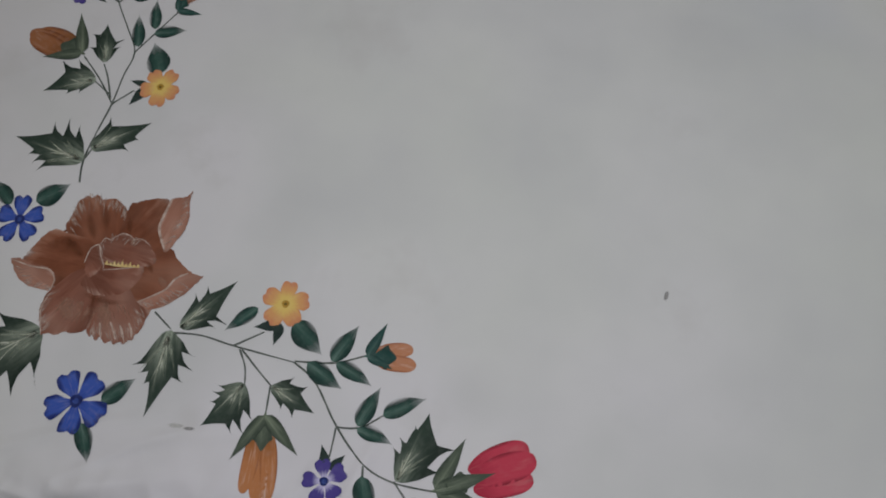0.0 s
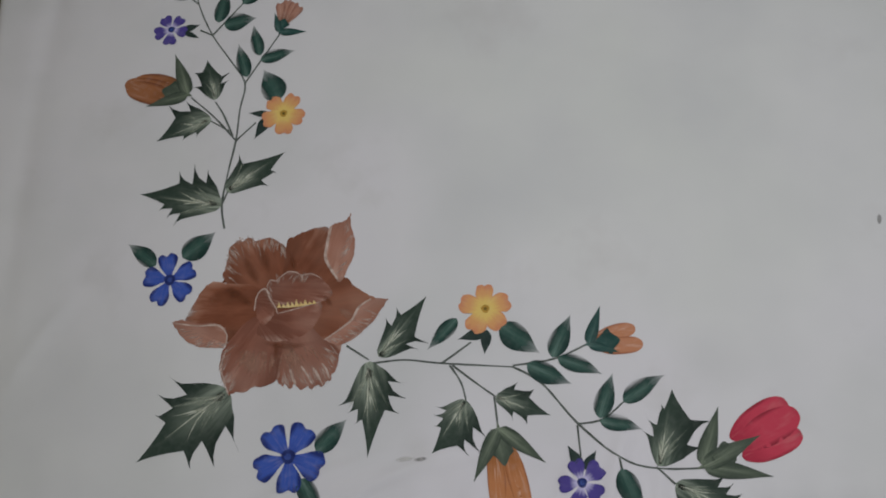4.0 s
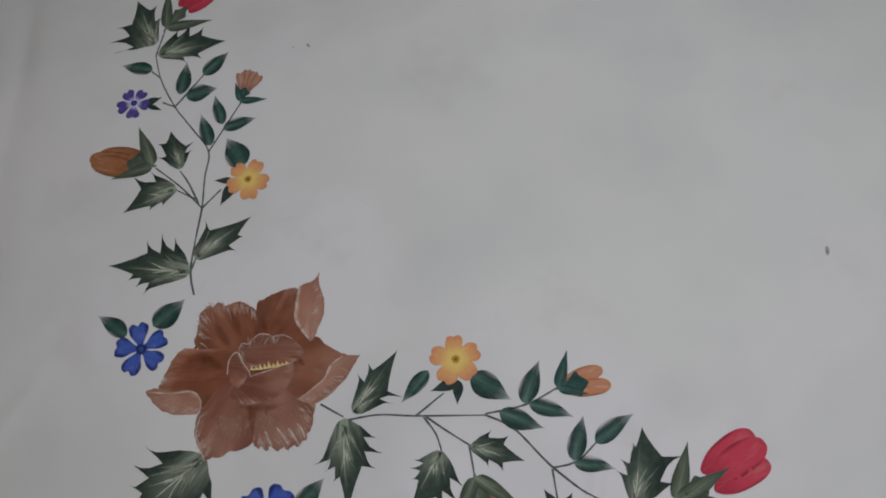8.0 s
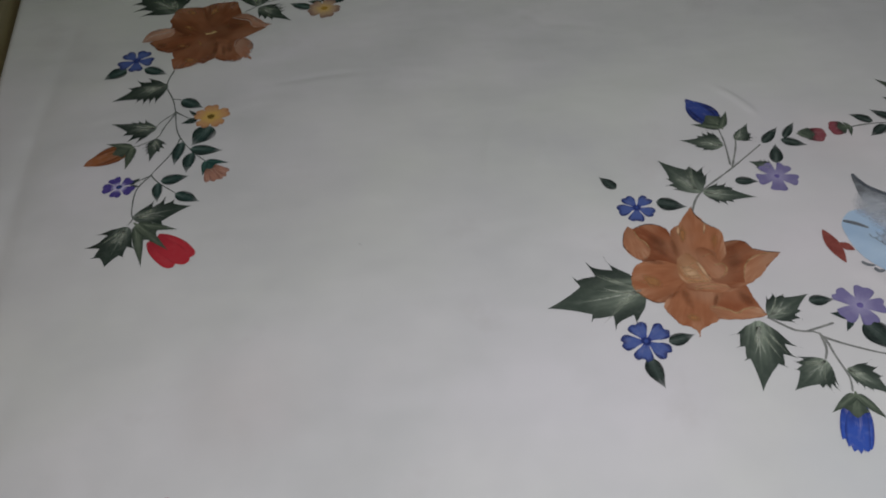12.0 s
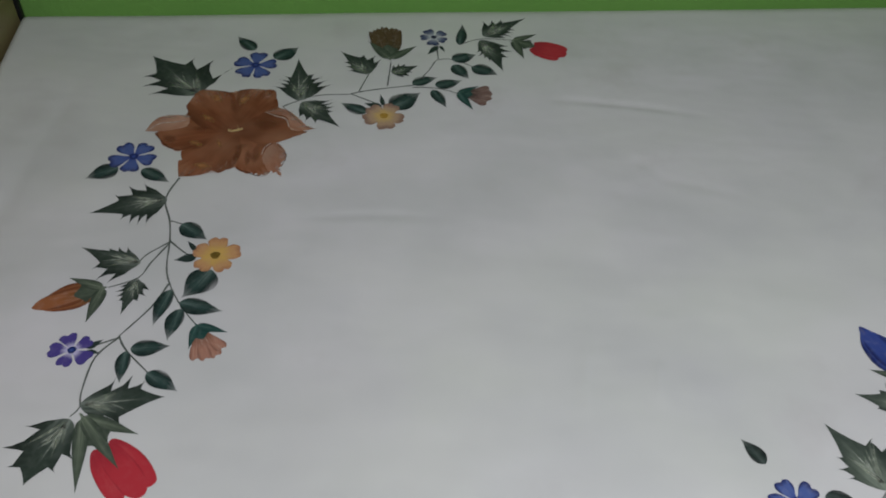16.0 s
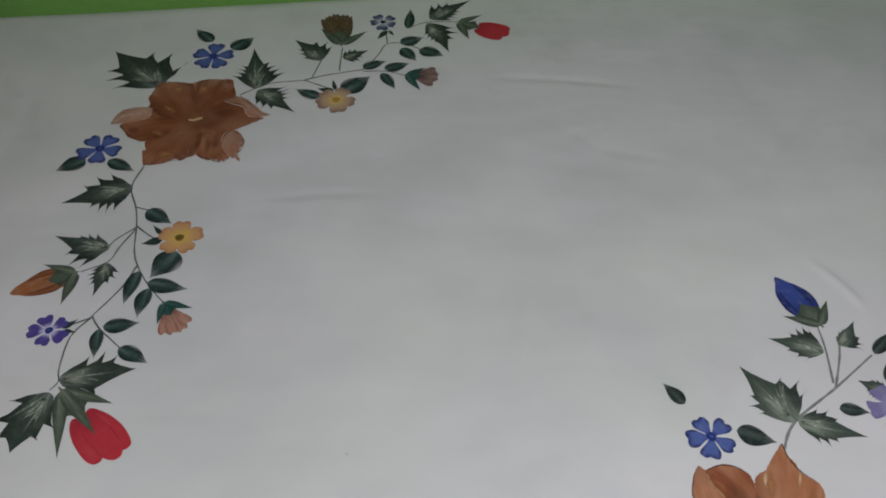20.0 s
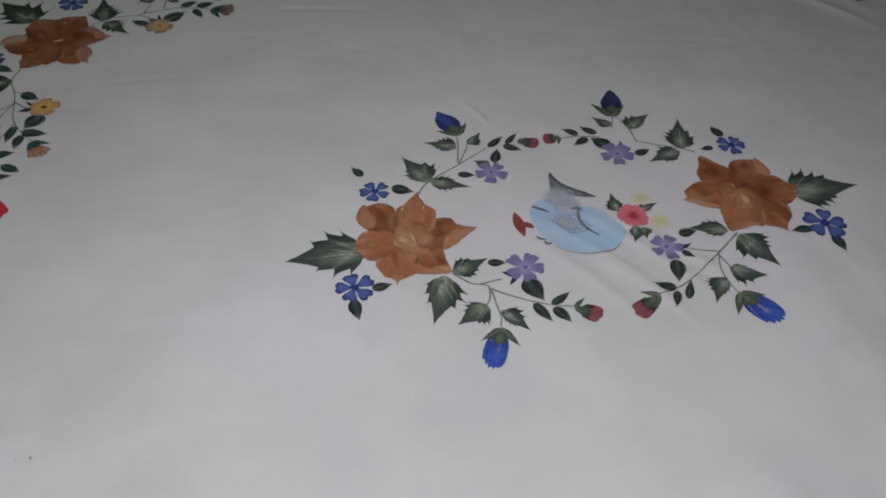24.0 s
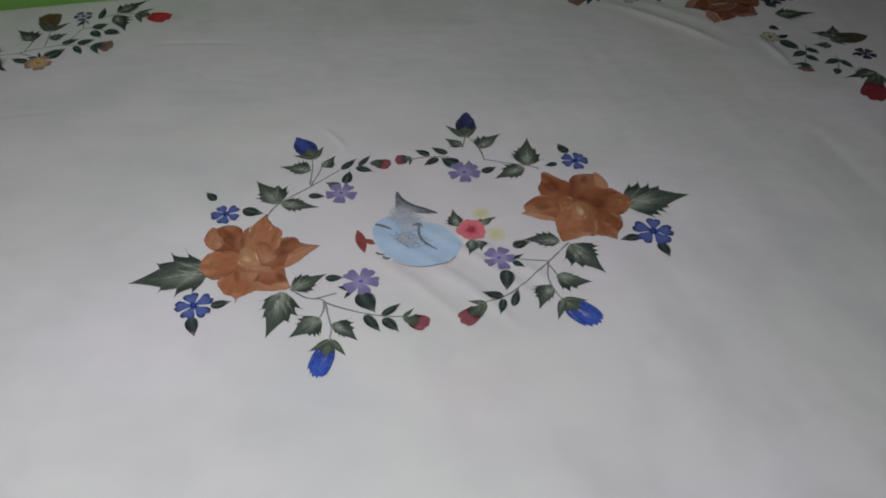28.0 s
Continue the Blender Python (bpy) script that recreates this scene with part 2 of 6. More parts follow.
M = {
    "sheet": cotton(),
    "leaf": paint_leaf("painted_leaf_green", (0.014, 0.025, 0.019), (0.033, 0.055, 0.041), (0.58, 0.65, 0.53), 0.66, 0.58),
    "leaf_dark": paint_leaf("painted_leaf_dark_green", (0.015, 0.024, 0.019), (0.035, 0.052, 0.041), (0.46, 0.52, 0.46), 0.64, 0.38),
    "leaf_grey": paint_leaf("painted_leaf_grey_green", (0.024, 0.034, 0.028), (0.058, 0.078, 0.062), (0.46, 0.53, 0.42), 0.70, 0.66),
    "plain": paint_leaf("painted_leaf_dark_teal", (0.011, 0.026, 0.024), (0.025, 0.058, 0.052), (0.30, 0.40, 0.37), 0.95, 0.34, 0.70),
    "plain_teal": paint_leaf("painted_leaf_teal", (0.012, 0.040, 0.034), (0.028, 0.082, 0.066), (0.32, 0.46, 0.40), 0.95, 0.34, 0.85),
    "plain_grey": paint_leaf("painted_leaf_slate_green", (0.012, 0.020, 0.018), (0.026, 0.044, 0.038), (0.28, 0.33, 0.30), 0.95, 0.34, 0.55),
    "vein": paint_plain("painted_vein_pale_green", (0.68, 0.72, 0.56), (0.79, 0.81, 0.69), 160.0, thin=0.55, soft=True),
    "vein_grey": paint_plain("painted_vein_grey_green", (0.50, 0.55, 0.46), (0.68, 0.72, 0.62), 160.0, thin=0.64, soft=True),
    "vein_wash": paint_plain("painted_vein_wash", (0.36, 0.41, 0.32), (0.52, 0.57, 0.46), 120.0, thin=0.80, soft=True),
    "calyx_teal": paint_leaf("painted_calyx_teal", (0.010, 0.040, 0.036), (0.016, 0.066, 0.058), (0.20, 0.32, 0.29), 0.95, 0.35),
    "pip_blue": paint_plain("painted_pip_blue", (0.03, 0.06, 0.26), (0.06, 0.10, 0.36), 200.0),
    "fringe": paint_plain("painted_pale_fringe", (0.52, 0.34, 0.27), (0.72, 0.58, 0.51), 150.0, thin=0.62, soft=True),
    "blush_line": paint_plain("painted_blush_line", (0.42, 0.20, 0.135), (0.52, 0.30, 0.22), 150.0, thin=0.55, soft=True),
    "sepal": paint_plain("painted_sepal_green", (0.015, 0.030, 0.027), (0.040, 0.062, 0.054), 90.0),
    "calyx": paint_leaf("painted_calyx_green", (0.034, 0.050, 0.036), (0.064, 0.086, 0.062), (0.36, 0.42, 0.30), 0.95, 0.5),
    "stem": paint_plain("painted_stem_dark", (0.050, 0.062, 0.054), (0.15, 0.17, 0.15), 120.0),
    "stem_pale": paint_plain("painted_stem_pale_grey", (0.17, 0.18, 0.17), (0.34, 0.34, 0.32), 120.0, thin=0.3),
    "blue": paint_petal("painted_blue", (0.036, 0.075, 0.36), (0.052, 0.110, 0.47), (0.012, 0.021, 0.14), 0.1, 0.42, 0.80, sides=0.54, shine=0.10),
    "dusk": paint_petal("painted_dusk_blue", (0.055, 0.088, 0.32), (0.082, 0.128, 0.365), (0.014, 0.020, 0.11), 0.1, 0.42, 0.74, sides=0.62, shine=0.06),
    "indigo": paint_petal("painted_indigo", (0.024, 0.040, 0.20), (0.042, 0.074, 0.30), (0.012, 0.018, 0.10), 0.1, 0.42, 0.86, sides=0.62, shine=0.10, fine=2.4),
    "violet": paint_petal("painted_violet", (0.60, 0.56, 0.80), (0.085, 0.062, 0.29), (0.040, 0.030, 0.17), 0.22, 0.50, 0.90),
    "navy": paint_petal("painted_navy", (0.52, 0.54, 0.60), (0.10, 0.12, 0.22), (0.018, 0.022, 0.085), 0.22, 0.66, 0.74, sides=0.6),
    "lilac": paint_petal("painted_lilac", (0.36, 0.33, 0.52), (0.215, 0.190, 0.375), (0.14, 0.122, 0.27), 0.1, 0.6, 0.9),
    "yellow": paint_petal("painted_yellow", (0.82, 0.58, 0.17), (0.74, 0.37, 0.15), (0.66, 0.26, 0.135), 0.28, 0.60, 0.70, sides=0.78),
    "pale": paint_petal("painted_pale_yellow", (0.68, 0.46, 0.17), (0.51, 0.34, 0.22), (0.27, 0.16, 0.13), 0.22, 0.54, 0.64),
    "honey": paint_petal("painted_honey_yellow", (0.68, 0.43, 0.12), (0.62, 0.34, 0.15), (0.44, 0.20, 0.11), 0.3, 0.62, 0.74),
    "faint": paint_petal("painted_faint_yellow", (0.66, 0.60, 0.36), (0.72, 0.68, 0.52), (0.68, 0.62, 0.44), 0.2, 0.7, 0.85),
    "pink": paint_petal("painted_pink", (0.50, 0.05, 0.09), (0.72, 0.18, 0.21), (0.76, 0.34, 0.36), 0.15, 0.5, 0.85),
    "red": paint_petal("painted_red", (0.44, 0.030, 0.062), (0.58, 0.052, 0.092), (0.24, 0.016, 0.032), 0.1, 0.4, 0.93, sides=0.74, shine=0.10, fine=1.6, dry=0.05),
    "scarlet": paint_petal("painted_scarlet", (0.40, 0.026, 0.042), (0.52, 0.036, 0.052), (0.24, 0.016, 0.028), 0.1, 0.4, 0.96, sides=0.86, shine=0.03, fine=1.6, dry=0.03),
    "crimson": paint_petal("painted_crimson", (0.06, 0.018, 0.022), (0.27, 0.068, 0.085), (0.24, 0.085, 0.095), 0.3, 0.55, 0.85, shine=0.15),
    "amber": paint_petal("painted_amber", (0.34, 0.125, 0.038), (0.53, 0.210, 0.082), (0.30, 0.095, 0.034), 0.1, 0.5, 0.96, sides=0.80, shine=0.55, fine=2.8),
    "coral": paint_petal("painted_coral_orange", (0.36, 0.135, 0.062), (0.55, 0.235, 0.125), (0.32, 0.105, 0.050), 0.1, 0.5, 0.96, sides=0.72, shine=0.40, fine=1.6),
    "faded": paint_petal("painted_faded_coral", (0.19, 0.085, 0.055), (0.45, 0.22, 0.155), (0.28, 0.13, 0.095), 0.15, 0.6, 0.86, sides=0.55, shine=0.35),
    "mauve": paint_petal("painted_mauve", (0.07, 0.045, 0.04), (0.22, 0.13, 0.115), (0.20, 0.11, 0.10), 0.25, 0.65, 0.9, sides=0.55, shine=0.25),
    "rust": paint_petal("painted_rust", (0.20, 0.080, 0.028), (0.36, 0.130, 0.052), (0.17, 0.052, 0.022), 0.1, 0.5, 0.93, sides=0.62, shine=0.30, fine=2.8),
    "russet": paint_petal("painted_russet", (0.21, 0.082, 0.030), (0.36, 0.140, 0.060), (0.19, 0.060, 0.026), 0.1, 0.5, 0.95, sides=0.70, shine=0.34, fine=2.2),
    "brown": paint_petal("painted_brown", (0.070, 0.050, 0.024), (0.112, 0.070, 0.034), (0.070, 0.042, 0.020), 0.1, 0.5, 0.92, shine=0.08),
    "rose": paint_rose("painted_rose_brown", (0.165, 0.052, 0.026), (0.265, 0.088, 0.045), (0.58, 0.35, 0.26)),
    "rose_light": paint_rose("painted_rose_pinkish", (0.20, 0.070, 0.044), (0.30, 0.118, 0.078), (0.64, 0.44, 0.36)),
    "rose_peach": paint_rose("painted_rose_peach", (0.33, 0.117, 0.053), (0.45, 0.178, 0.084), (0.68, 0.42, 0.27)),
    "rose_warm": paint_rose("painted_rose_orange", (0.25, 0.076, 0.033), (0.37, 0.124, 0.055), (0.62, 0.35, 0.21)),
    "heart_warm": paint_rose("painted_rose_heart_peach", (0.40, 0.160, 0.070), (0.48, 0.225, 0.105), (0.70, 0.46, 0.28)),
    "fold": paint_rose("painted_rose_fold", (0.34, 0.15, 0.10), (0.43, 0.20, 0.14), (0.72, 0.54, 0.46)),
    "fold_warm": paint_rose("painted_rose_fold_orange", (0.40, 0.165, 0.085), (0.50, 0.235, 0.125), (0.70, 0.47, 0.32)),
    "stamen": paint_plain("painted_stamen_cream", (0.72, 0.50, 0.18), (0.82, 0.66, 0.34), 200.0),
    "rose_earth": paint_rose("painted_rose_earth", (0.175, 0.055, 0.022), (0.28, 0.092, 0.039), (0.54, 0.29, 0.175)),
    "fold_earth": paint_rose("painted_rose_fold_earth", (0.37, 0.165, 0.10), (0.46, 0.225, 0.145), (0.72, 0.54, 0.42)),
    "eye_blue": paint_plain("painted_centre_navy", (0.012, 0.02, 0.12), (0.03, 0.05, 0.20), 200.0),
    "eye_ochre": paint_plain("painted_centre_ochre", (0.12, 0.075, 0.012), (0.24, 0.15, 0.025), 200.0),
    "eye_gold": paint_plain("painted_centre_gold", (0.40, 0.22, 0.035), (0.56, 0.33, 0.06), 200.0),
    "eye_lilac": paint_plain("painted_centre_lilac", (0.13, 0.10, 0.31), (0.20, 0.16, 0.42), 200.0),
    "eye_red": paint_plain("painted_centre_red", (0.36, 0.03, 0.05), (0.46, 0.06, 0.09), 200.0),
    "body": paint_plain("painted_sky_blue", (0.41, 0.57, 0.77), (0.52, 0.66, 0.81), 18.0),
    "tail": paint_plain("painted_brick_red", (0.22, 0.048, 0.040), (0.33, 0.092, 0.074), 80.0),
    "pale_line": paint_plain("painted_pale_rose_line", (0.54, 0.37, 0.30), (0.72, 0.58, 0.51), 150.0, thin=0.42),
    "dark_line": paint_plain("painted_umber_line", (0.075, 0.026, 0.014), (0.13, 0.045, 0.022), 150.0, thin=0.5),
    "pale_warm": paint_plain("painted_pale_peach_line", (0.56, 0.30, 0.13), (0.66, 0.42, 0.22), 150.0, thin=0.65),
    "mark": paint_plain("grey_speck", (0.26, 0.25, 0.25), (0.42, 0.41, 0.40), 300.0, thin=0.25, soft=True),
    "smudge": paint_plain("faint_smudge", (0.63, 0.62, 0.58), (0.69, 0.68, 0.65), 90.0, thin=0.6, soft=True),
    "umber": paint_petal("painted_umber", (0.050, 0.044, 0.030), (0.085, 0.070, 0.048), (0.052, 0.044, 0.030), 0.1, 0.5, 0.92),
    "maroon": paint_petal("painted_maroon", (0.14, 0.022, 0.028), (0.25, 0.034, 0.044), (0.12, 0.018, 0.024), 0.1, 0.4, 0.94, sides=0.8, fine=1.6, dry=0.04),
    "midnight": paint_petal("painted_midnight_blue", (0.20, 0.21, 0.25), (0.034, 0.038, 0.075), (0.014, 0.016, 0.040), 0.16, 0.44, 0.80, sides=0.6),
    "wan": paint_petal("painted_wan_grey", (0.40, 0.37, 0.26), (0.50, 0.48, 0.42), (0.15, 0.14, 0.12), 0.2, 0.5, 0.80, sides=0.55),
    "royal": paint_petal("painted_royal_blue", (0.022, 0.040, 0.22), (0.042, 0.100, 0.46), (0.014, 0.026, 0.16), 0.12, 0.5, 0.92, sides=0.78, shine=0.34, fine=1.4),
    "ink": paint_petal("painted_ink_blue", (0.014, 0.016, 0.05), (0.034, 0.040, 0.125), (0.014, 0.017, 0.06), 0.1, 0.5, 0.9, sides=0.6),
    "eye_navy": paint_plain("painted_centre_ink", (0.010, 0.012, 0.035), (0.02, 0.024, 0.07), 200.0),
    "glow": paint_plain("painted_peach_glow", (0.66, 0.38, 0.20), (0.74, 0.49, 0.30), 60.0, thin=0.2, soft=True),
    "ochre": paint_plain("painted_ochre_glow", (0.46, 0.205, 0.075), (0.53, 0.26, 0.105), 50.0, thin=0.55, soft=True),
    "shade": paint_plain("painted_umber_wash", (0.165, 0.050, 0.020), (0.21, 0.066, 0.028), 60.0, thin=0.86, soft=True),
    "blush": paint_plain("painted_blush_wash", (0.44, 0.23, 0.16), (0.52, 0.31, 0.23), 50.0, thin=0.68, soft=True),
    "fin": paint_plain("painted_slate_grey", (0.13, 0.14, 0.155), (0.25, 0.27, 0.29), 90.0, thin=0.3),
    "haze": paint_plain("painted_pale_grey_blue", (0.56, 0.60, 0.66), (0.62, 0.65, 0.70), 14.0, thin=0.50, soft=True),
    "stroke": paint_plain("painted_slate_line", (0.050, 0.058, 0.072), (0.15, 0.17, 0.20), 120.0, thin=0.25),
}


def plaster(name, a, c2, rough=0.85):
    m, n, l, b = material(name, rough, 0.3)
    g = noise_of(n, l, place(n, l), 3.0, 5.0, 0.6)
    fine = noise_of(n, l, place(n, l), 120.0, 3.0)
    l.new(mix(n, l, span(n, l, g, 0.3, 0.7), a, c2), b.inputs["Base Color"])
    bump = n.new("ShaderNodeBump")
    bump.inputs["Strength"].default_value, bump.inputs["Distance"].default_value = 0.25, 0.004
    l.new(fine, bump.inputs["Height"])
    l.new(bump.outputs["Normal"], b.inputs["Normal"])
    return m


def timber(name, a, c2, rough=0.5):
    m, n, l, b = material(name, rough, 0.4)
    g = noise_of(n, l, place(n, l, (14.0, 1.2, 14.0)), 4.0, 4.0, 0.6)
    l.new(mix(n, l, span(n, l, g, 0.3, 0.7), a, c2), b.inputs["Base Color"])
    return m


M["green_wall"] = plaster("lime_green_paint", (0.22, 0.47, 0.11), (0.26, 0.52, 0.13), 0.6)
M["wall"] = plaster("cream_wall_paint", (0.27, 0.26, 0.24), (0.33, 0.32, 0.30))
M["ceiling"] = plaster("white_ceiling_paint", (0.36, 0.36, 0.36), (0.42, 0.42, 0.42))
M["floor"] = plaster("dark_floor_tile", (0.018, 0.018, 0.019), (0.034, 0.033, 0.032), 0.35)
M["headboard"] = timber("tan_laminate", (0.20, 0.155, 0.075), (0.27, 0.215, 0.11), 0.45)
M["dark_wood"] = timber("dark_brown_wood", (0.022, 0.014, 0.010), (0.045, 0.028, 0.018), 0.45)
M["ticking"] = plaster("mattress_ticking", (0.42, 0.42, 0.45), (0.50, 0.50, 0.52))
# the cable's black, also used as the darkness of the gap beside the headboard
M["black"] = plaster("black_cable_and_gap", (0.012, 0.012, 0.012), (0.02, 0.02, 0.02), 0.5)
M["frame_white"] = plaster("white_enamel", (0.70, 0.70, 0.68), (0.76, 0.76, 0.74), 0.4)


# ---- mesh helpers ----
def mesh_object(name, verts, faces, mat, at=(0, 0, 0), parent=None, uvs=None, smooth=True):
    me = bpy.data.meshes.new(name)
    me.from_pydata(verts, [], faces)
    if uvs is not None:
        layer = me.uv_layers.new(name="UVMap")
        for loop in me.loops:
            layer.data[loop.index].uv = uvs[loop.vertex_index]
    me.materials.append(mat)
    if smooth:
        me.shade_smooth()
    ob = new(name, me)
    ob.location = at
    if parent is not None:
        ob.parent = parent
    return ob


def box(name, x0, x1, y0, y1, z0, z1, mat, parent=None, bevel=0.0):
    bm = bmesh.new()
    bmesh.ops.create_cube(bm, size=1.0)
    for v in bm.verts:
        v.co = Vector(((x1 - x0) * v.co.x, (y1 - y0) * v.co.y, (z1 - z0) * v.co.z))
    if bevel:
        bmesh.ops.bevel(bm, geom=bm.edges[:], offset=bevel, segments=3, affect="EDGES")
    me = bpy.data.meshes.new(name)
    bm.to_mesh(me)
    bm.free()
    me.materials.append(mat)
    ob = new(name, me)
    ob.location = ((x0 + x1) / 2, (y0 + y1) / 2, (z0 + z1) / 2)
    if parent is not None:
        ob.parent = parent
        ob.location = ob.location - parent.location
    return ob


# ---- the room ----
X0, X1, Y0, Y1 = ROOM
tagged(box("floor", X0 - 0.12, X1 + 0.12, Y0 - 0.12, Y1 + 0.12, -0.1, 0.0, M["floor"]), "dark glossy tiled bedroom floor", "floor", kind="structure")
tagged(box("ceiling", X0 - 0.12, X1 + 0.12, Y0 - 0.12, Y1 + 0.12, HIGH, HIGH + 0.1, M["ceiling"]), "white painted bedroom ceiling", "ceiling", kind="structure")
tagged(box("wall_north", X0 - 0.12, X1 + 0.12, Y1, Y1 + 0.12, 0.0, HIGH, M["wall"]), "cream painted wall along the bed", "wall", kind="structure")
tagged(box("wall_west", X0 - 0.12, X0, Y0, Y1, 0.0, HIGH, M["wall"]), "cream painted wall behind the headboard", "wall", kind="structure")
tagged(box("wall_east", X1, X1 + 0.12, Y0, Y1, 0.0, HIGH, M["wall"]), "cream painted plain wall", "wall", kind="structure")
tagged(box("wall_north_dado", X0, X1, Y1 - 0.006, Y1, 0.0, 0.82, M["green_wall"]), "lime green painted lower wall beside the bed", "wall", kind="structure")

tagged(box("wall_south", X0 - 0.12, X1 + 0.12, Y0 - 0.12, Y0, 0.0, HIGH, M["wall"]), "dull cream painted plain wall", "wall", kind="structure")


def turned(name, rings, mat, at, parent=None, n=40):
    """A turned part: radius and height, ring by ring, closed at both ends."""
    verts, faces, m = [], [], len(rings)
    for k in range(n):
        a = 2 * math.pi * k / n
        verts += [(r * math.cos(a), r * math.sin(a), z) for r, z in rings]
    for k in range(n):
        a, b = m * k, m * ((k + 1) % n)
        faces += [(a + i, b + i, b + i + 1, a + i + 1) for i in range(m - 1)]
    faces += [tuple(m * k for k in range(n))[::-1], tuple(m * k + m - 1 for k in range(n))]
    return mesh_object(name, verts, faces, mat, at, parent, smooth=False)


# made-up fixture for the added light, always out of view
lamp = tagged(turned("ceiling_lamp", ((0.055, -0.03), (0.05, -0.008), (0.045, 0.0)), M["frame_white"], (*LAMP, HIGH)), "unseen round white lamp, added overhead to light the sheet", "ceiling lamp")
drop = LAMP_Z - HIGH
turned("rod", ((0.007, drop + 0.08), (0.007, -0.03)), M["frame_white"], (0, 0, 0), lamp, 12)
turned("shade", ((0.21, drop), (0.20, drop + 0.012), (0.10, drop + 0.07), (0.03, drop + 0.085)), M["frame_white"], (0, 0, 0), lamp)



def cable(name, run, thick, mat, n=8):
    """A round cord along the points."""
    verts, faces = [], []
    for i, p in enumerate(run):
        d = (Vector(run[min(i + 1, len(run) - 1)]) - Vector(run[max(i - 1, 0)])).normalized()
        side = d.cross(Vector((0, 1, 0))).normalized()
        other = d.cross(side)
        verts += [tuple(Vector(p) + thick * (math.cos(2 * math.pi * k / n) * side + math.sin(2 * math.pi * k / n) * other)) for k in range(n)]
        if i:
            faces += [((i - 1) * n + k, (i - 1) * n + (k + 1) % n, i * n + (k + 1) % n, i * n + k) for k in range(n)]
    faces += [tuple(range(n))[::-1], tuple(range(len(verts) - n, len(verts)))]
    return mesh_object(name, verts, faces, mat)


cord = [(-0.848 + 0.004 * math.sin(k * 0.5), Y1 - 0.0095, 0.86 - 0.011 * k) for k in range(31)] + [(-0.845, Y1 - 0.0095, 0.520), (-0.841, Y1 - 0.0095, 0.516), (-0.837, Y1 - 0.0095, 0.519)]
tagged(cable("cable", cord, 0.0028, M["black"]), "thin black cable hanging down the green wall", "cable")

# ---- the bed ----
bed = box("bed_frame", WEST + 0.02, EAST - 0.01, SOUTH + 0.03, NORTH - 0.02, 0.14, 0.22, M["dark_wood"], bevel=0.006)
tagged(bed, "dark brown wooden bed frame under the mattress", "bed frame")
for x in (WEST + 0.06, EAST - 0.06):
    for y in (SOUTH + 0.08, NORTH - 0.07):
        box("leg", x - 0.035, x + 0.035, y - 0.035, y + 0.035, 0.0, 0.14, M["dark_wood"], bed, 0.004)
board = box("headboard", WEST - 0.045, WEST - 0.004, SOUTH - 0.02, NORTH - 0.019, 0.14, 1.02, M["headboard"], bed, 0.004)
# black strip in place of the shadow in the gap between headboard and wall
box("gap_shadow_strip", WEST - 0.05, WEST - 0.001, NORTH - 0.018, NORTH - 0.009, 0.14, 1.025, M["black"], bed, 0.001)
mattress = box("mattress", WEST + 0.012, EAST - 0.012, SOUTH + 0.02, NORTH - 0.012, 0.22, TOP - 0.012, M["ticking"], bevel=0.03)
tagged(mattress, "thick pale mattress hidden under the painted sheet", "mattress")


# ---- the painted sheet ----
def sheet_z(x, y):
    """The lie of the cloth on the mattress: soft swells and a few long folds."""
    z = 0.0016 * noise.noise(Vector((x * 2.6, y * 2.6, 0.3))) + 0.0008 * noise.noise(Vector((x * 6, y * 6, 4.1)))
    for fx, fy, turn, long, wide, high in FOLDS:
        c, s = math.cos(radians(turn)), math.sin(radians(turn))
        a, b = (x - fx) * c + (y - fy) * s, -(x - fx) * s + (y - fy) * c
        b += 0.06 * a * a / long
        z += high * math.exp(-(b / wide) ** 2) * math.exp(-(a / long) ** 4)
    return z


# x, y, direction, half length, half width, height
EAST_FOLDS = ((0.60, 0.515, -52, 0.125, 0.011, 0.0042), (0.635, 0.55, -50, 0.11, 0.012, 0.0020), (0.757, 0.355, -85, 0.045, 0.009, 0.0036), (0.694, 0.02, -87, 0.10, 0.016, -0.0016))
MIDDLE_FOLDS = ((-0.091, 0.264, -66, 0.031, 0.0042, 0.0028), (0.0, -0.06, -52, 0.10, 0.007, 0.0022), (0.05, -0.05, -54, 0.11, 0.008, 0.0026), (0.035, -0.125, -56, 0.08, 0.008, 0.0024), (0.095, -0.065, -50, 0.09, 0.009, 0.0024),
                (-0.03, -0.10, -58, 0.08, 0.010, 0.0026), (-0.294, 0.624, -12, 0.078, 0.0055, -0.0019), (-0.60, 0.448, -2, 0.062, 0.005, -0.0012),
                (-0.292, 0.507, -60, 0.022, 0.007, -0.0009), (-0.24, 0.474, -21, 0.045, 0.007, -0.0007), (-0.417, 0.235, 80, 0.042, 0.007, 0.0014), (-0.355, 0.227, 80, 0.022, 0.007, 0.0012),
                (-0.96, -0.563, 54, 0.045, 0.008, 0.0016), (-0.70, -0.710, 28, 0.06, 0.0045, 0.0020),
                (-0.985, 0.2, 88, 0.45, 0.012, -0.0022), (-0.99, -0.35, 86, 0.35, 0.012, -0.0018), (-0.74, -0.01, -65, 0.1, 0.012, 0.0011))
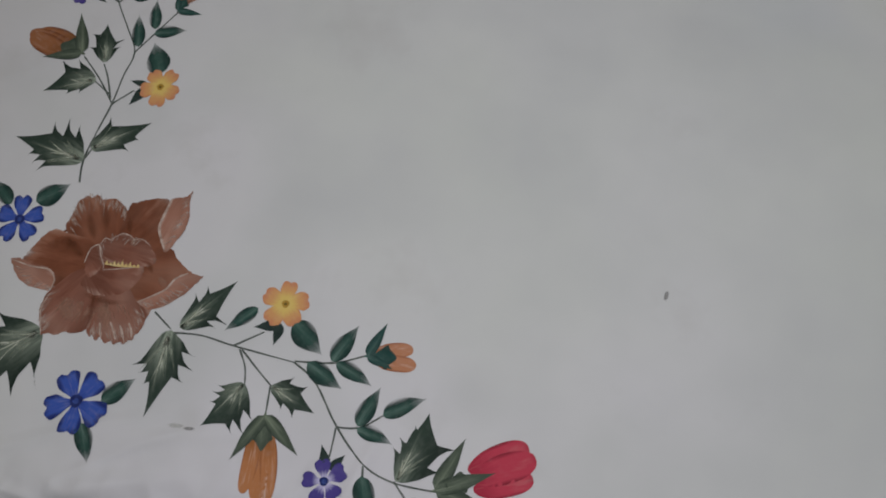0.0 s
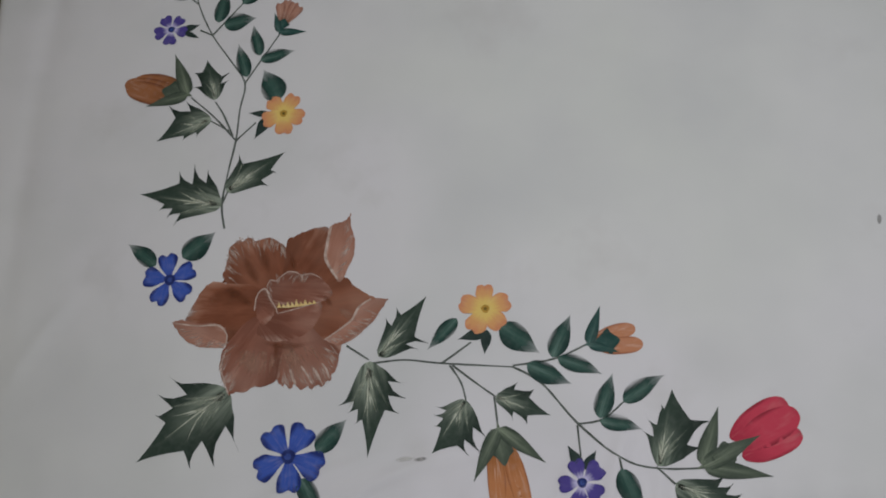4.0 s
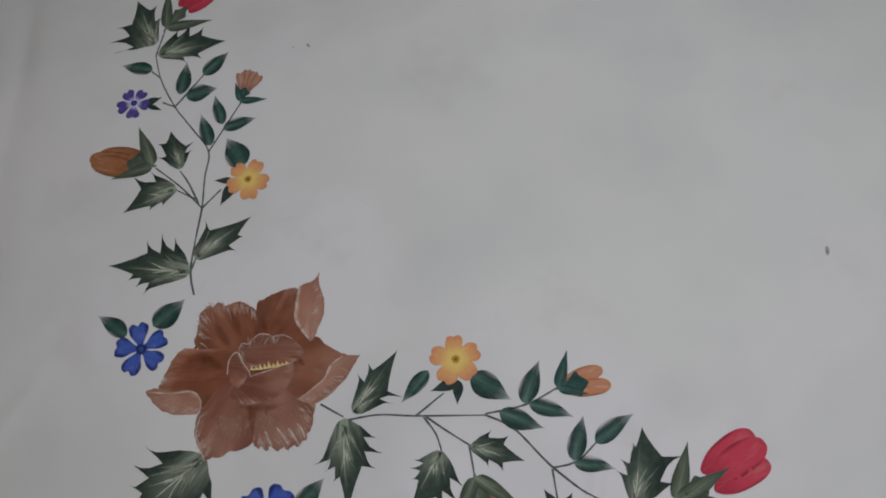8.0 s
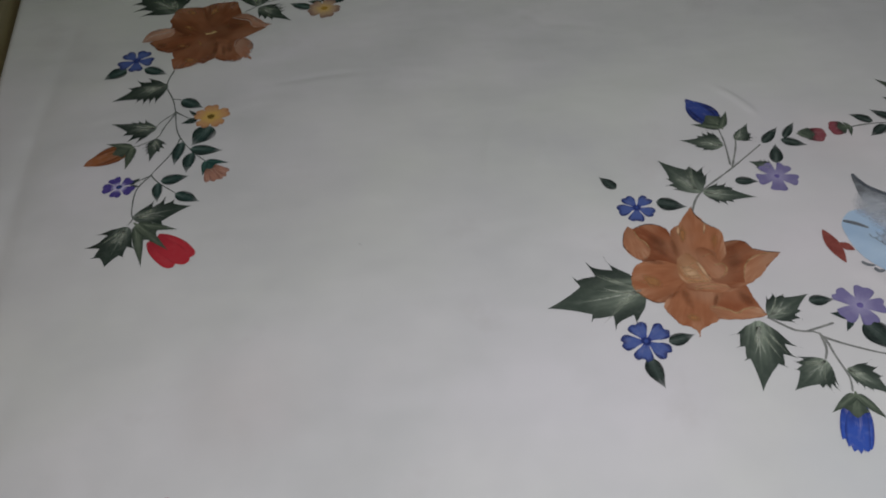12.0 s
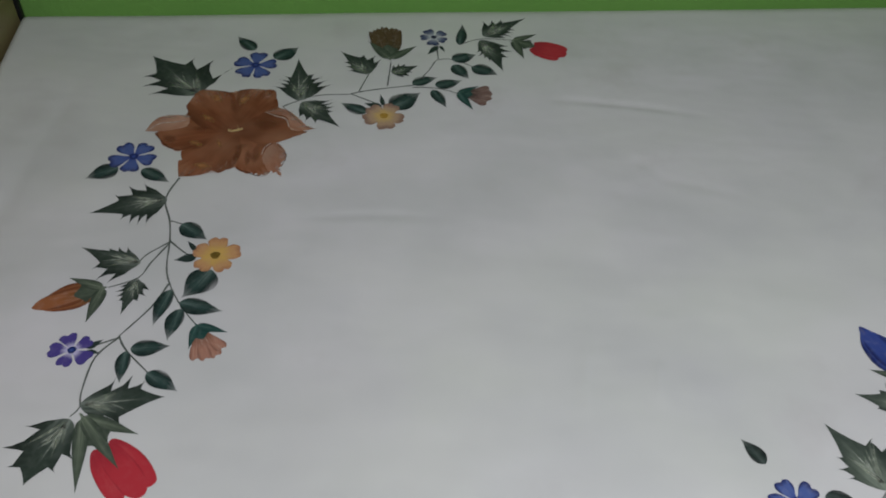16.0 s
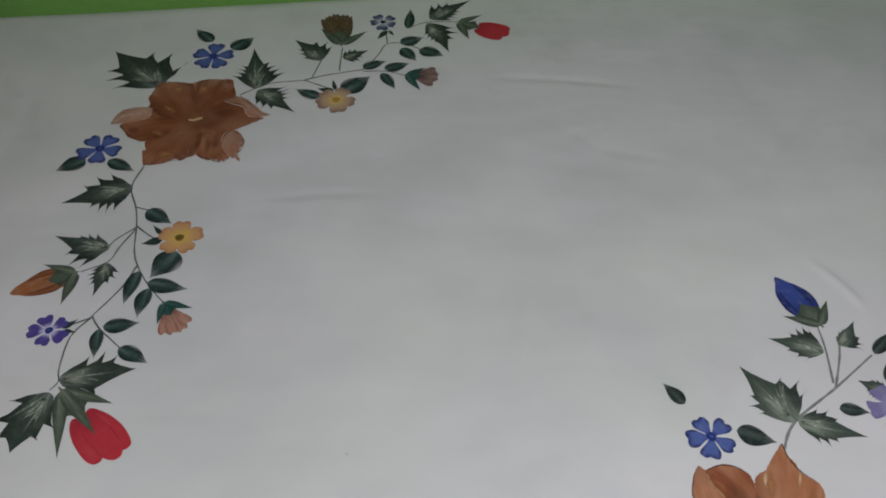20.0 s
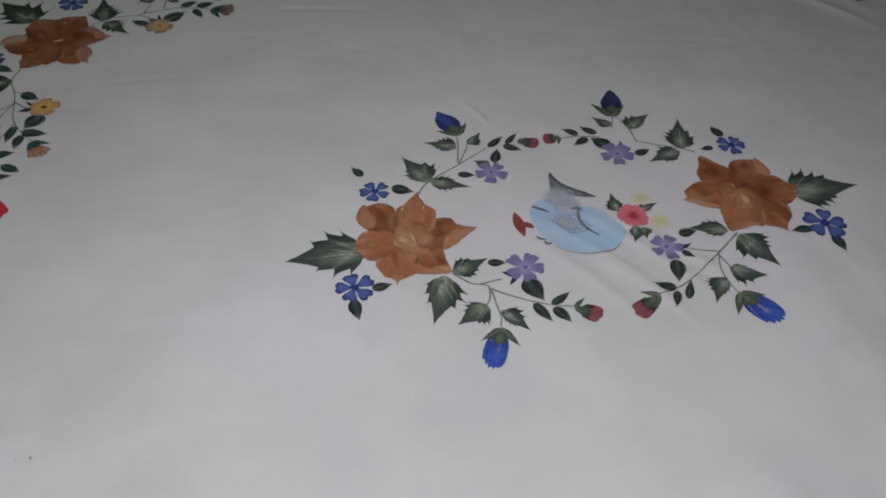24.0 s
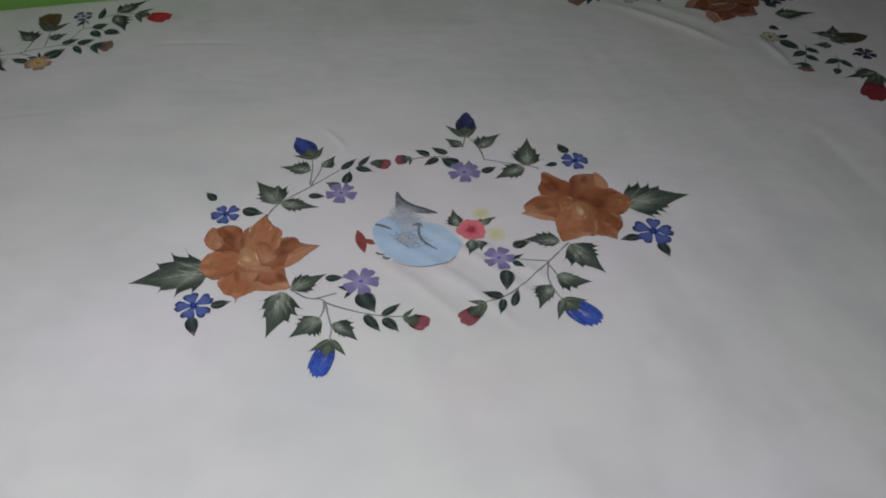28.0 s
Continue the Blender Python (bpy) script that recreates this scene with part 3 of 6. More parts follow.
SOUTH_FOLDS = ((-0.90, -0.752, -14, 0.06, 0.006, 0.0045), (-0.86, -0.765, -18, 0.06, 0.005, -0.0045), (-0.93, -0.735, -22, 0.05, 0.006, -0.0030),
               (-0.80, -0.750, -8, 0.05, 0.005, 0.0033), (-0.97, -0.745, -26, 0.05, 0.006, 0.0037), (-0.70, -0.735, 15, 0.06, 0.008, 0.0030),
               (-0.50, -0.70, 72, 0.04, 0.006, 0.0033), (-0.54, -0.71, 58, 0.045, 0.006, 0.0030), (-0.47, -0.72, 84, 0.03, 0.006, 0.0027),
               (-0.75, -0.70, 20, 0.10, 0.006, 0.0024), (-0.58, -0.74, 60, 0.03, 0.007, 0.0030), (-0.63, -0.735, 75, 0.03, 0.007, -0.0023),
               (-0.66, -0.69, 12, 0.07, 0.008, 0.0024))
FOLDS = EAST_FOLDS + MIDDLE_FOLDS + SOUTH_FOLDS


def wrapped(s, low, high, r):
    """A length along the cloth, laid over a rounded edge at low and high: place across, drop."""
    for edge, sign in ((low, -1), (high, 1)):
        d = (s - edge) * sign + r
        if d > 0:
            a = d / r
            if a < math.pi / 2:
                return edge + sign * (r * math.sin(a) - r), r * (1 - math.cos(a))
            return edge, r + (d - r * math.pi / 2)
    return s, 0.0


def steps(a, b, n):
    return [a + (b - a) * i / n for i in range(n + 1)]


ROLL = 0.042                             # how round the cloth turns over the mattress edge


def south_edge(x):
    return SOUTH - 0.085 * max(0.0, -0.43 - max(x, -1.1)) - 0.012 * min(1.0, max(0.0, (x + 0.62) / 0.25)) + 0.002 * math.sin(x * 17)


def ripple(x, y, low):
    """Pleats where the cloth is pulled over the south edge."""
    edge = min(1.0, max(0.0, 1.0 - (y - low) / 0.10)) ** 2
    if not edge:
        return 0.0
    pleat = 1 - 2 * abs(noise.noise(Vector((x * 26 + y * 16, y * 8, 7.0))))
    small = 1 - 2 * abs(noise.noise(Vector((x * 58 - y * 20, y * 13, 3.0))))
    return edge * (0.005 * noise.noise(Vector((x * 9, y * 30, 2.0))) + 0.0042 * pleat + 0.0022 * small) * (1.5 if x < -0.7 else 1.25)


def paint_z(x, y):
    """Height of the cloth's face over the mattress top, also where it turns down at the south edge."""
    low = south_edge(x)
    q = min(1.0, max(0.0, (low + ROLL - y) / ROLL))
    return sheet_z(x, y) + ripple(x, y, low) - ROLL * (1 - (1 - q * q) ** 0.5) + (0.0004 if y < low + 0.10 else 0.0)


def make_sheet():
    r, hang = ROLL, 0.26
    xs = steps(WEST - hang * 0.5, EAST + hang, 760)
    ys = steps(SOUTH - hang, SOUTH - 0.065, 24) + steps(SOUTH - 0.065, SOUTH + 0.105, 76)[1:] + steps(SOUTH + 0.105, NORTH + hang * 0.5, 380)[1:]
    verts, faces = [], []
    for y in ys:
        for x in xs:
            low = south_edge(x)
            px, dx = wrapped(x, WEST, EAST, 0.012 if x < 0 else 0.03)
            py, dy = wrapped(y, low, NORTH, r)
            drop = max(dx, dy) if min(dx, dy) > 0.02 else (dx * dx + dy * dy) ** 0.5
            z = TOP + sheet_z(px, py) + ripple(px, py, low) - drop
            if dy > r * 0.8:
                py += 0.010 * noise.noise(Vector((x * 7, drop * 5, 1.0))) * min(1.0, dy / 0.1) * (1 if py < 0 else 0)
            verts.append((px, py, z))
    w = len(xs)
    for j in range(len(ys) - 1):
        for i in range(w - 1):
            k = j * w + i
            faces.append((k, k + 1, k + 1 + w, k + w))
    return mesh_object("bedsheet", verts, faces, M["sheet"])


sheet = make_sheet()
tagged(sheet, "white cotton bedsheet hand painted with flower sprays, slightly creased", "bedsheet")

# ---- paint on the sheet ----
from mathutils.geometry import delaunay_2d_cdt

rnd = random.Random(7)
LAYER = [0]


def outline_mesh(name, outline, mat, at, parent=None, layer=0, frame_of=None, label=""):
    """A painted patch that follows the cloth. outline: world x, y round the patch. frame_of: base, angle, length, half width, for the brush's run."""
    bx, by, ang, long, half = frame_of
    xs, ys = [p[0] for p in outline], [p[1] for p in outline]
    pts, step = [Vector(p) for p in outline], 0.0065 if min(ys) > SOUTH + 0.09 else 0.0040
    n = len(pts)
    gx = min(xs) + step / 2
    while gx < max(xs):
        gy = min(ys) + step / 2
        while gy < max(ys):
            pts.append(Vector((gx + rnd.uniform(-1, 1) * 0.001, gy)))
            gy += step
        gx += step
    vs, _, fs, _, _, _ = delaunay_2d_cdt(pts, [], [list(range(n))], 1, 1e-6)
    LAYER[0] = (LAYER[0] + 1) % 7
    up = 0.00030 + 0.00012 * layer + 0.000007 * LAYER[0]
    c, s = math.cos(radians(ang)), math.sin(radians(ang))
    verts, uvs = [], []
    for v in vs:
        verts.append((v.x - at[0], v.y - at[1], TOP + paint_z(v.x, v.y) + up - TOP))
        a, b = (v.x - bx) * c + (v.y - by) * s, -(v.x - bx) * s + (v.y - by) * c
        uvs.append((a / long, b / half))
    used = sorted({i for f in fs for i in f})
    back = {k: i for i, k in enumerate(used)}
    faces = []
    for f in fs:
        a, b, d = (vs[f[0]], vs[f[1]], vs[f[2]])
        turn = (b.x - a.x) * (d.y - a.y) - (b.y - a.y) * (d.x - a.x)
        f = [back[i] for i in f]
        faces.append(tuple(f) if turn > 0 else tuple(reversed(f)))
    home = parent or sheet
    z = TOP if home is sheet else 0.0
    ob = mesh_object(name, [verts[i] for i in used], faces, mat, (at[0] - home.location.x, at[1] - home.location.y, z), home, [uvs[i] for i in used])
    if label:
        ob["label"] = label
    return ob


def to_world(x, y, ang, points):
    c, s = math.cos(radians(ang)), math.sin(radians(ang))
    return [(x + a * c - b * s, y + a * s + b * c) for a, b in points]


def curve_points(points, fine=6):
    """A smooth closed line through the points."""
    out, n = [], len(points)
    for i in range(n):
        p0, p1, p2, p3 = (points[(i + k) % n] for k in (-1, 0, 1, 2))
        for k in range(fine):
            t = k / fine
            out.append(tuple(0.5 * (2 * b + (c - a) * t + (2 * a - 5 * b + 4 * c - d) * t * t + (3 * b - a - 3 * c + d) * t ** 3)
                             for a, b, c, d in zip(p0, p1, p2, p3)))
    return out


def toothed_side(long, half, tips=None, cut=0.50):
    """One side of a jagged leaf, from base to tip: a full round base, then teeth that lean forward, then a plain point. tips: how far along and how far out each tooth reaches."""
    j = lambda v, k=0.08: v * (1 + rnd.uniform(-k, k))
    if tips is None:
        n, first, last = rnd.choice((3, 3, 4)), rnd.uniform(0.26, 0.36), rnd.uniform(0.58, 0.66)
        tips = [(first + (last - first) * k / (n - 1), j(((1.06, 0.90, 0.62), (1.06, 0.97, 0.80, 0.58))[n - 3][k])) for k in range(n)]
    u0, w0 = tips[0]
    side = [(0.0, 0.03), (0.02, j(0.16)), (min(0.06, u0 * 0.3), 0.30), (u0 * 0.40, w0 * 0.50), (u0 * 0.68, w0 * 0.68)]
    for k, (u, w) in enumerate(tips):
        gap = u - side[-1][0]
        side += [(u - 0.45 * gap, side[-1][1] + (w - side[-1][1]) * 0.40), (u - 0.16 * gap, w * 0.95), (u, w * 1.14)]
        gap = (tips[k + 1][0] if k + 1 < len(tips) else u + 0.12) - u
        deep = j(cut) if k < len(tips) - 1 else j(cut + 0.04)
        side += [(u - 0.030, w * (0.45 + 0.55 * deep)), (u - 0.048 + 0.06 * gap, w * deep)]
    u, w = side[-1]
    for t, keep in ((0.32, 0.60), (0.62, 0.29), (0.86, 0.085)):
        side.append((u + (1 - u) * t, w * keep))
    return [(u * long, w * half) for u, w in side]


brush = random.Random(31)


def toothed_leaf(x, y, ang, long, left, right, tone="leaf", lefts=None, rights=None):
    cut = 0.66 if tone == "leaf_grey" else 0.54
    a, b = toothed_side(long, left, lefts, cut), toothed_side(long, right, rights, cut)
    line = a + [(long, 0.0)] + [(u, -w) for u, w in reversed(b[1:])]
    leaf = outline_mesh("leaf", to_world(x, y, ang, line), M[tone], (x, y), None, 1, (x, y, ang, long, max(left, right)))
    # a pale midrib and a spray of fine strokes from the base
    bend = rnd.uniform(-0.05, 0.05)
    reach = rnd.uniform(0.58, 0.80)
    runs = [([(u * long, bend * long * u * (1 - u)) for u in steps(0.01, reach, 8)], 0.040 * long)]
    for k in range(rnd.choice((5, 6, 7))):
        sign = 1 if k % 2 else -1
        u0, far, lean = rnd.uniform(0.02, 0.30), rnd.uniform(0.16, 0.36), rnd.uniform(0.10, 0.42) * (left if sign > 0 else right) / (0.45 * long)
        runs.append(([((u0 + far * t) * long, sign * lean * far * long * t * (1 + 0.5 * t)) for t in steps(0.0, 1.0, 6)], rnd.uniform(0.018, 0.040) * long))
    strokes("vein", [(to_world(x, y, ang, run), wide) for run, wide in runs], M["vein" if tone == "leaf" else "vein_grey"], leaf, 2.2)
    wash = []
    for k in range(8):
        sign = 1 if k % 2 else -1
        u0, far = brush.uniform(0.0, 0.12), brush.uniform(0.22, 0.52)
        lean = brush.uniform(0.05, 0.85) * (left if sign > 0 else right) / (0.5 * long)
        wash.append(([((u0 + far * t) * long, sign * lean * far * long * t * (0.9 + 0.2 * t)) for t in steps(0.0, 1.0, 6)], brush.uniform(0.05, 0.10) * long))
    strokes("vein_wash", [(to_world(x, y, ang, run), wide) for run, wide in wash], M["vein_wash"], leaf, 1.8)
    return leaf


def strokes(name, runs, mat, parent, layer):
    """Many fine tapered strokes of one brush, laid on the cloth."""
    LAYER[0] = (LAYER[0] + 1) % 7
    up, at = 0.00030 + 0.00012 * layer + 0.000007 * LAYER[0], parent.location
    verts, uvs, faces = [], [], []
    for run, wide in runs:
        n, start = len(run), len(verts)
        for i, p in enumerate(run):
            a, c = run[max(i - 1, 0)], run[min(i + 1, n - 1)]
            dx, dy = c[0] - a[0], c[1] - a[1]
            q = math.hypot(dx, dy) or 1.0
            w = wide / 2 * (1 - 0.85 * i / (n - 1))
            for v in (-1, 0, 1):
                ex, ey = p[0] - dy / q * w * v, p[1] + dx / q * w * v
                verts.append((ex - at.x, ey - at.y, paint_z(ex, ey) + up))
                uvs.append((i / (n - 1), v))
            if i:
                k = start + 3 * i
                faces += [(k - 3, k, k + 1, k - 2), (k - 2, k + 1, k + 2, k - 1)]
    return mesh_object(name, verts, faces, mat, (0, 0, 0), parent, uvs)


def oval_line(long, wide, full=0.45, sharp=1.0, n=14):
    side = []
    for i in range(n + 1):
        u = i / n
        w = math.sin(math.pi * u ** (math.log(0.5) / math.log(full))) ** sharp * wide / 2
        side.append((u * long, w))
    return side[:-1] + [(u, -w) for u, w in reversed(side[1:])]


def plain_leaf(x, y, ang, long, wide, tone="plain"):
    """A small smooth leaf: round towards the stalk, drawn out to a fine tip."""
    side = []
    for u in steps(0.0, 1.0, 16):
        w = math.sin(math.pi * u ** 0.72) ** 0.9 * (1 - 0.30 * u ** 3) * wide * 0.56
        side.append((u * long, w))
    bend = rnd.uniform(-0.16, 0.16)
    line = side[:-1] + [(long * 1.04, 0.0)] + [(u, -w * 0.94) for u, w in reversed(side[1:-1])]
    line = [(u, w + bend * u * (1 - u / long)) for u, w in line]
    return outline_mesh("leaf", to_world(x, y, ang, line), M[tone], (x, y), None, 1, (x, y, ang, long, wide / 2))


def sepal(x, y, ang, long, wide):
    line = oval_line(long, wide * 1.1, 0.34, 1.3, 8)
    return outline_mesh("sepal", to_world(x, y, ang, line), M["sepal"], (x, y), None, 1, (x, y, ang, long, wide / 2))


EYES = {"midnight": "eye_navy", "wan": "eye_ochre", "blue": "eye_blue", "dusk": "eye_blue", "violet": "eye_blue", "navy": "eye_navy", "lilac": "eye_lilac", "yellow": "eye_gold", "pale": "eye_gold", "honey": "eye_ochre", "faint": "faint", "pink": "eye_red"}
BLOSSOM_WORDS = {"dusk": "dusky blue", "midnight": "midnight blue"}


def blossom(x, y, ang, r, colour):
    r *= {"honey": 0.98, "navy": 0.97, "lilac": 1.08}.get(colour, 1.0)
    eye = {"pink": 0.24, "yellow": 0.16, "lilac": 0.13}.get(colour, 0.20) * r
    ring = [(x + eye * math.cos(a) * (1 + 0.12 * math.sin(3 * a)), y + eye * math.sin(a)) for a in steps(0, 2 * math.pi, 14)[:-1]]
    heart = outline_mesh("blossom", ring, M[EYES[colour]], (x, y), None, 3, (x, y, ang, r, r))
    heart["label"] = f"painted {BLOSSOM_WORDS.get(colour, colour)} five-petalled blossom" if colour not in ("pale", "faint", "wan") else f"painted {colour} yellow blossom"
    if colour in ("blue", "dusk", "violet", "yellow"):
        pip = [(x + 0.45 * eye * math.cos(a), y + 0.45 * eye * math.sin(a)) for a in steps(0, 2 * math.pi, 10)[:-1]]
        outline_mesh("pip", pip, M["pip_blue" if colour != "yellow" else "eye_ochre"], (x, y), heart, 3.6, (x, y, ang, eye, eye))
    spoon = [(0.06, 0.16), (0.30, 0.42), (0.58, 0.86), (0.80, 1.0), (0.95, 0.80), (1.0, 0.40), (0.93, 0.0), (1.0, -0.40), (0.95, -0.80), (0.80, -1.0), (0.58, -0.86), (0.30, -0.42), (0.06, -0.16)]
    full = [(0.02, 0.30), (0.30, 0.74), (0.55, 0.92), (0.76, 1.0), (0.95, 0.72), (1.0, 0.36), (0.94, 0.0), (1.0, -0.36), (0.94, -0.76), (0.76, -1.0), (0.55, -0.90), (0.30, -0.72), (0.02, -0.30)]
    square = [(0.03, 0.30), (0.30, 0.62), (0.62, 0.90), (0.88, 1.0), (0.99, 0.55), (0.92, 0.12), (0.97, -0.40), (0.87, -1.0), (0.62, -0.86), (0.30, -0.60), (0.03, -0.30)]
    shape, broad = {"yellow": (full, 0.39), "honey": (full, 0.41), "pale": (full, 0.42), "faint": (full, 0.5), "pink": (full, 0.62), "lilac": (square, 0.38)}.get(colour, (spoon, 0.40))
    for k in range(5):
        a = ang + 72 * k + rnd.uniform(-5, 5)
        q = r * rnd.uniform(0.93, 1.05)
        b = broad * rnd.uniform(0.92, 1.06)
        line = curve_points([(u * q * (1 + rnd.uniform(-0.025, 0.025)), w * b * q * rnd.uniform(0.92, 1.08)) for u, w in shape], 4)
        outline_mesh("petal", to_world(x, y, a, line), M[colour], (x, y), heart, 2, (x, y, a, q, b * q))
    return heart


BUD_WORDS = {"indigo": "indigo blue", "royal": "royal blue", "ink": "dark ink blue", "coral": "coral orange", "faded": "faded coral bell", "mauve": "mauve bell"}


def bud(x, y, ang, long, wide, colour, *tips):
    """A closed flower: calyx with pointed sepals, and overlapping petals."""
    half = wide / 2
    k = 1.40 if colour in ("crimson", "coral") else 1.0
    green = M["calyx_teal"] if colour in ("faded", "mauve", "coral") else M["calyx"]
    slim = {"red": 0.66, "scarlet": 0.92}.get(colour, 1.0)
    cup = curve_points([(u * k * long, v * k * slim * half) for u, v in ((0.0, 0.05), (0.10, 0.12), (0.20, 0.34), (0.30, 0.62), (0.34, 0.38), (0.44, 0.0), (0.34, -0.38), (0.30, -0.62), (0.20, -0.34), (0.10, -0.12), (0.0, -0.05))], 3)
    calyx = outline_mesh("flower_bud", to_world(x, y, ang, cup), green, (x, y), None, 3, (x, y, ang, long * 0.5, half))
    calyx["label"] = f"painted {BUD_WORDS.get(colour, colour)} flower bud with green sepals"
    sx, sy = to_world(x, y, ang, [(0.04 * long, 0.0)])[0]
    for tx, ty in tips:
        a, q = math.degrees(math.atan2(ty - sy, tx - sx)), math.hypot(tx - sx, ty - sy)
        if q > 0.004:
            w = min(0.24 * q, (0.26 if colour in ("red", "scarlet") else 0.34) * wide)
            side = [(u * q, w * 1.8 * u ** 0.5 * (1 - u) ** 1.3) for u in steps(0, 1, 12)]
            side = side[:-1] + [(u, -v) for u, v in reversed(side[1:])]
            outline_mesh("sepal", to_world(sx, sy, a, side), green, (sx, sy), calyx, 4, (sx, sy, a, q, w))
    start = {"red": 0.39, "maroon": 0.34, "scarlet": 0.40, "crimson": 0.34}.get(colour, 0.20) * long
    body = long - start
    round_end = [(0.0, 0.3), (0.25, 0.86), (0.55, 1.0), (0.82, 0.86), (0.97, 0.45), (1.0, -0.05), (0.96, -0.5), (0.8, -0.88), (0.5, -1.0), (0.22, -0.84), (0.0, -0.3)]
    blunt_end = [(0.0, 0.3), (0.22, 0.9), (0.45, 1.05), (0.70, 0.90), (0.90, 0.52), (1.0, 0.08), (0.97, -0.12), (0.88, -0.52), (0.68, -0.90), (0.42, -1.05), (0.2, -0.88), (0.0, -0.3)]
    point_end = [(0.0, 0.3), (0.22, 0.9), (0.45, 1.05), (0.68, 0.86), (0.88, 0.42), (1.0, 0.0), (0.87, -0.46), (0.66, -0.88), (0.42, -1.05), (0.2, -0.88), (0.0, -0.3)]
    torn_end = [(0.0, 0.3), (0.25, 0.86), (0.55, 1.0), (0.8, 0.94), (0.94, 0.74), (0.89, 0.45), (1.0, 0.2), (0.93, -0.05), (0.98, -0.35), (0.87, -0.58), (0.90, -0.84), (0.6, -1.0), (0.25, -0.85), (0.0, -0.3)]
    bell_end = [(0.0, 0.16), (0.30, 0.42), (0.62, 0.82), (0.84, 1.0), (0.97, 0.62), (0.93, 0.0), (0.99, -0.55), (0.85, -1.0), (0.6, -0.84), (0.3, -0.42), (0.0, -0.16)]
    # turn, length, shift across, width of each petal
    shape, petals = {
        "indigo": (point_end, ((-7, 0.97, 0.34, 0.58), (7, 0.95, -0.34, 0.58), (0, 1.0, 0.0, 0.52))),
        "rust": (blunt_end, ((-7, 0.90, 0.50, 0.54), (8, 0.84, -0.46, 0.52), (2, 1.0, -0.04, 0.54))),
        "coral": (round_end, ((5, 0.90, 0.50, 0.54), (-4, 1.0, -0.34, 0.58))),
        "russet": (round_end, ((-5, 0.95, 0.50, 0.56), (6, 0.88, -0.48, 0.54), (0, 1.0, 0.0, 0.50))),
        "royal": (torn_end, ((-3, 0.94, 0.36, 0.54), (0, 0.86, -0.44, 0.52), (-1, 1.0, 0.0, 0.58))),
        "ink": (blunt_end, ((-8, 0.93, 0.46, 0.60), (8, 0.92, -0.46, 0.60), (0, 1.0, 0.0, 0.60))),
        "umber": (blunt_end, ((-4, 0.93, 0.44, 0.54), (5, 0.96, -0.40, 0.54), (0, 1.0, 0.0, 0.56))),
        "brown": (torn_end, ((5, 0.90, 0.40, 0.50), (-6, 0.94, -0.36, 0.50), (0, 1.0, 0.04, 0.52))),
        "faded": (bell_end, ((17, 0.88, 0.26, 0.42), (-17, 0.90, -0.26, 0.42), (6, 1.0, 0.10, 0.40), (-6, 0.97, -0.10, 0.40))),
        "mauve": (bell_end, ((17, 0.94, 0.24, 0.46), (-17, 0.91, -0.24, 0.46), (0, 1.0, 0.0, 0.46))),
    }.get(colour, (round_end, ((5, 0.95, 0.46, 0.50), (-6, 0.88, -0.48, 0.48), (1, 1.0, 0.02, 0.56))))
    for spread, size, off, share in petals:
        px, py = to_world(x, y, ang, [(start, off * half * 0.8)])[0]
        w = half * share
        line = curve_points([(u * body * size, v * w * rnd.uniform(0.95, 1.05)) for u, v in shape], 3)
        outline_mesh("petal", to_world(px, py, ang + spread, line), M[colour], (px, py), calyx, 2, (px, py, ang + spread, body * size, w))
    return calyx


def stem(*points, tone="stem"):
    pts = [Vector(p) for p in points]
    line = []
    for i in range(len(pts) - 1):
        p0, p1, p2, p3 = pts[max(i - 1, 0)], pts[i], pts[i + 1], pts[min(i + 2, len(pts) - 1)]
        m = max(3, int((p2 - p1).length / 0.006))
        for k in range(m):
            t = k / m
            line.append(0.5 * (2 * p1 + (p2 - p0) * t + (2 * p0 - 5 * p1 + 4 * p2 - p3) * t * t + (3 * p1 - p0 - 3 * p2 + p3) * t ** 3))
    line.append(pts[-1])
    at = points[0]
    LAYER[0] = (LAYER[0] + 1) % 7
    up = 0.00026 + 0.000006 * LAYER[0]
    verts, faces, n = [], [], len(line)
    for i, p in enumerate(line):
        d = line[min(i + 1, n - 1)] - line[max(i - 1, 0)]
        q = Vector((-d.y, d.x)).normalized() * (0.00092 - 0.00030 * i / n) * rnd.uniform(0.75, 1.15) * (1.5 if tone == "stem_pale" else 1.0)
        for e in (p + q, p - q):
            verts.append((e.x - at[0], e.y - at[1], paint_z(e.x, e.y) + up))
        if i:
            faces.append((2 * i - 2, 2 * i - 1, 2 * i + 1, 2 * i))
    return mesh_object("stem", verts, faces, M[tone], (at[0], at[1], TOP), sheet)


def rose_heart(x, y, colour, *notches):
    """The rose's middle, out to where its petals part. The drawing of a rose is in millimetres from its heart."""
    line = curve_points([(x + p[0] * 0.000985, y + p[1] * 0.000985) for p in notches], 5)
    heart = outline_mesh("rose", line, M[colour], (x, y), None, 1.6, (x, y, 0, 0.09, 0.06))
    heart["label"] = "large painted rose in russet brown with folded petals" if colour in ("rose", "rose_earth") else "large painted rose in warm orange brown"
    heart["tone"] = colour
    return heart


def smooth_run(points, fine=7):
    """A smooth open line through the points."""
    out = []
    for i in range(len(points) - 1):
        p0, p1, p2, p3 = points[max(i - 1, 0)], points[i], points[i + 1], points[min(i + 2, len(points) - 1)]
        for k in range(fine):
            t = k / fine
            out.append(tuple(0.5 * (2 * b + (c - a) * t + (2 * a - 5 * b + 4 * c - d) * t * t + (3 * b - a - 3 * c + d) * t ** 3)
                             for a, b, c, d in zip(p0, p1, p2, p3)))
    return out + [points[-1]]


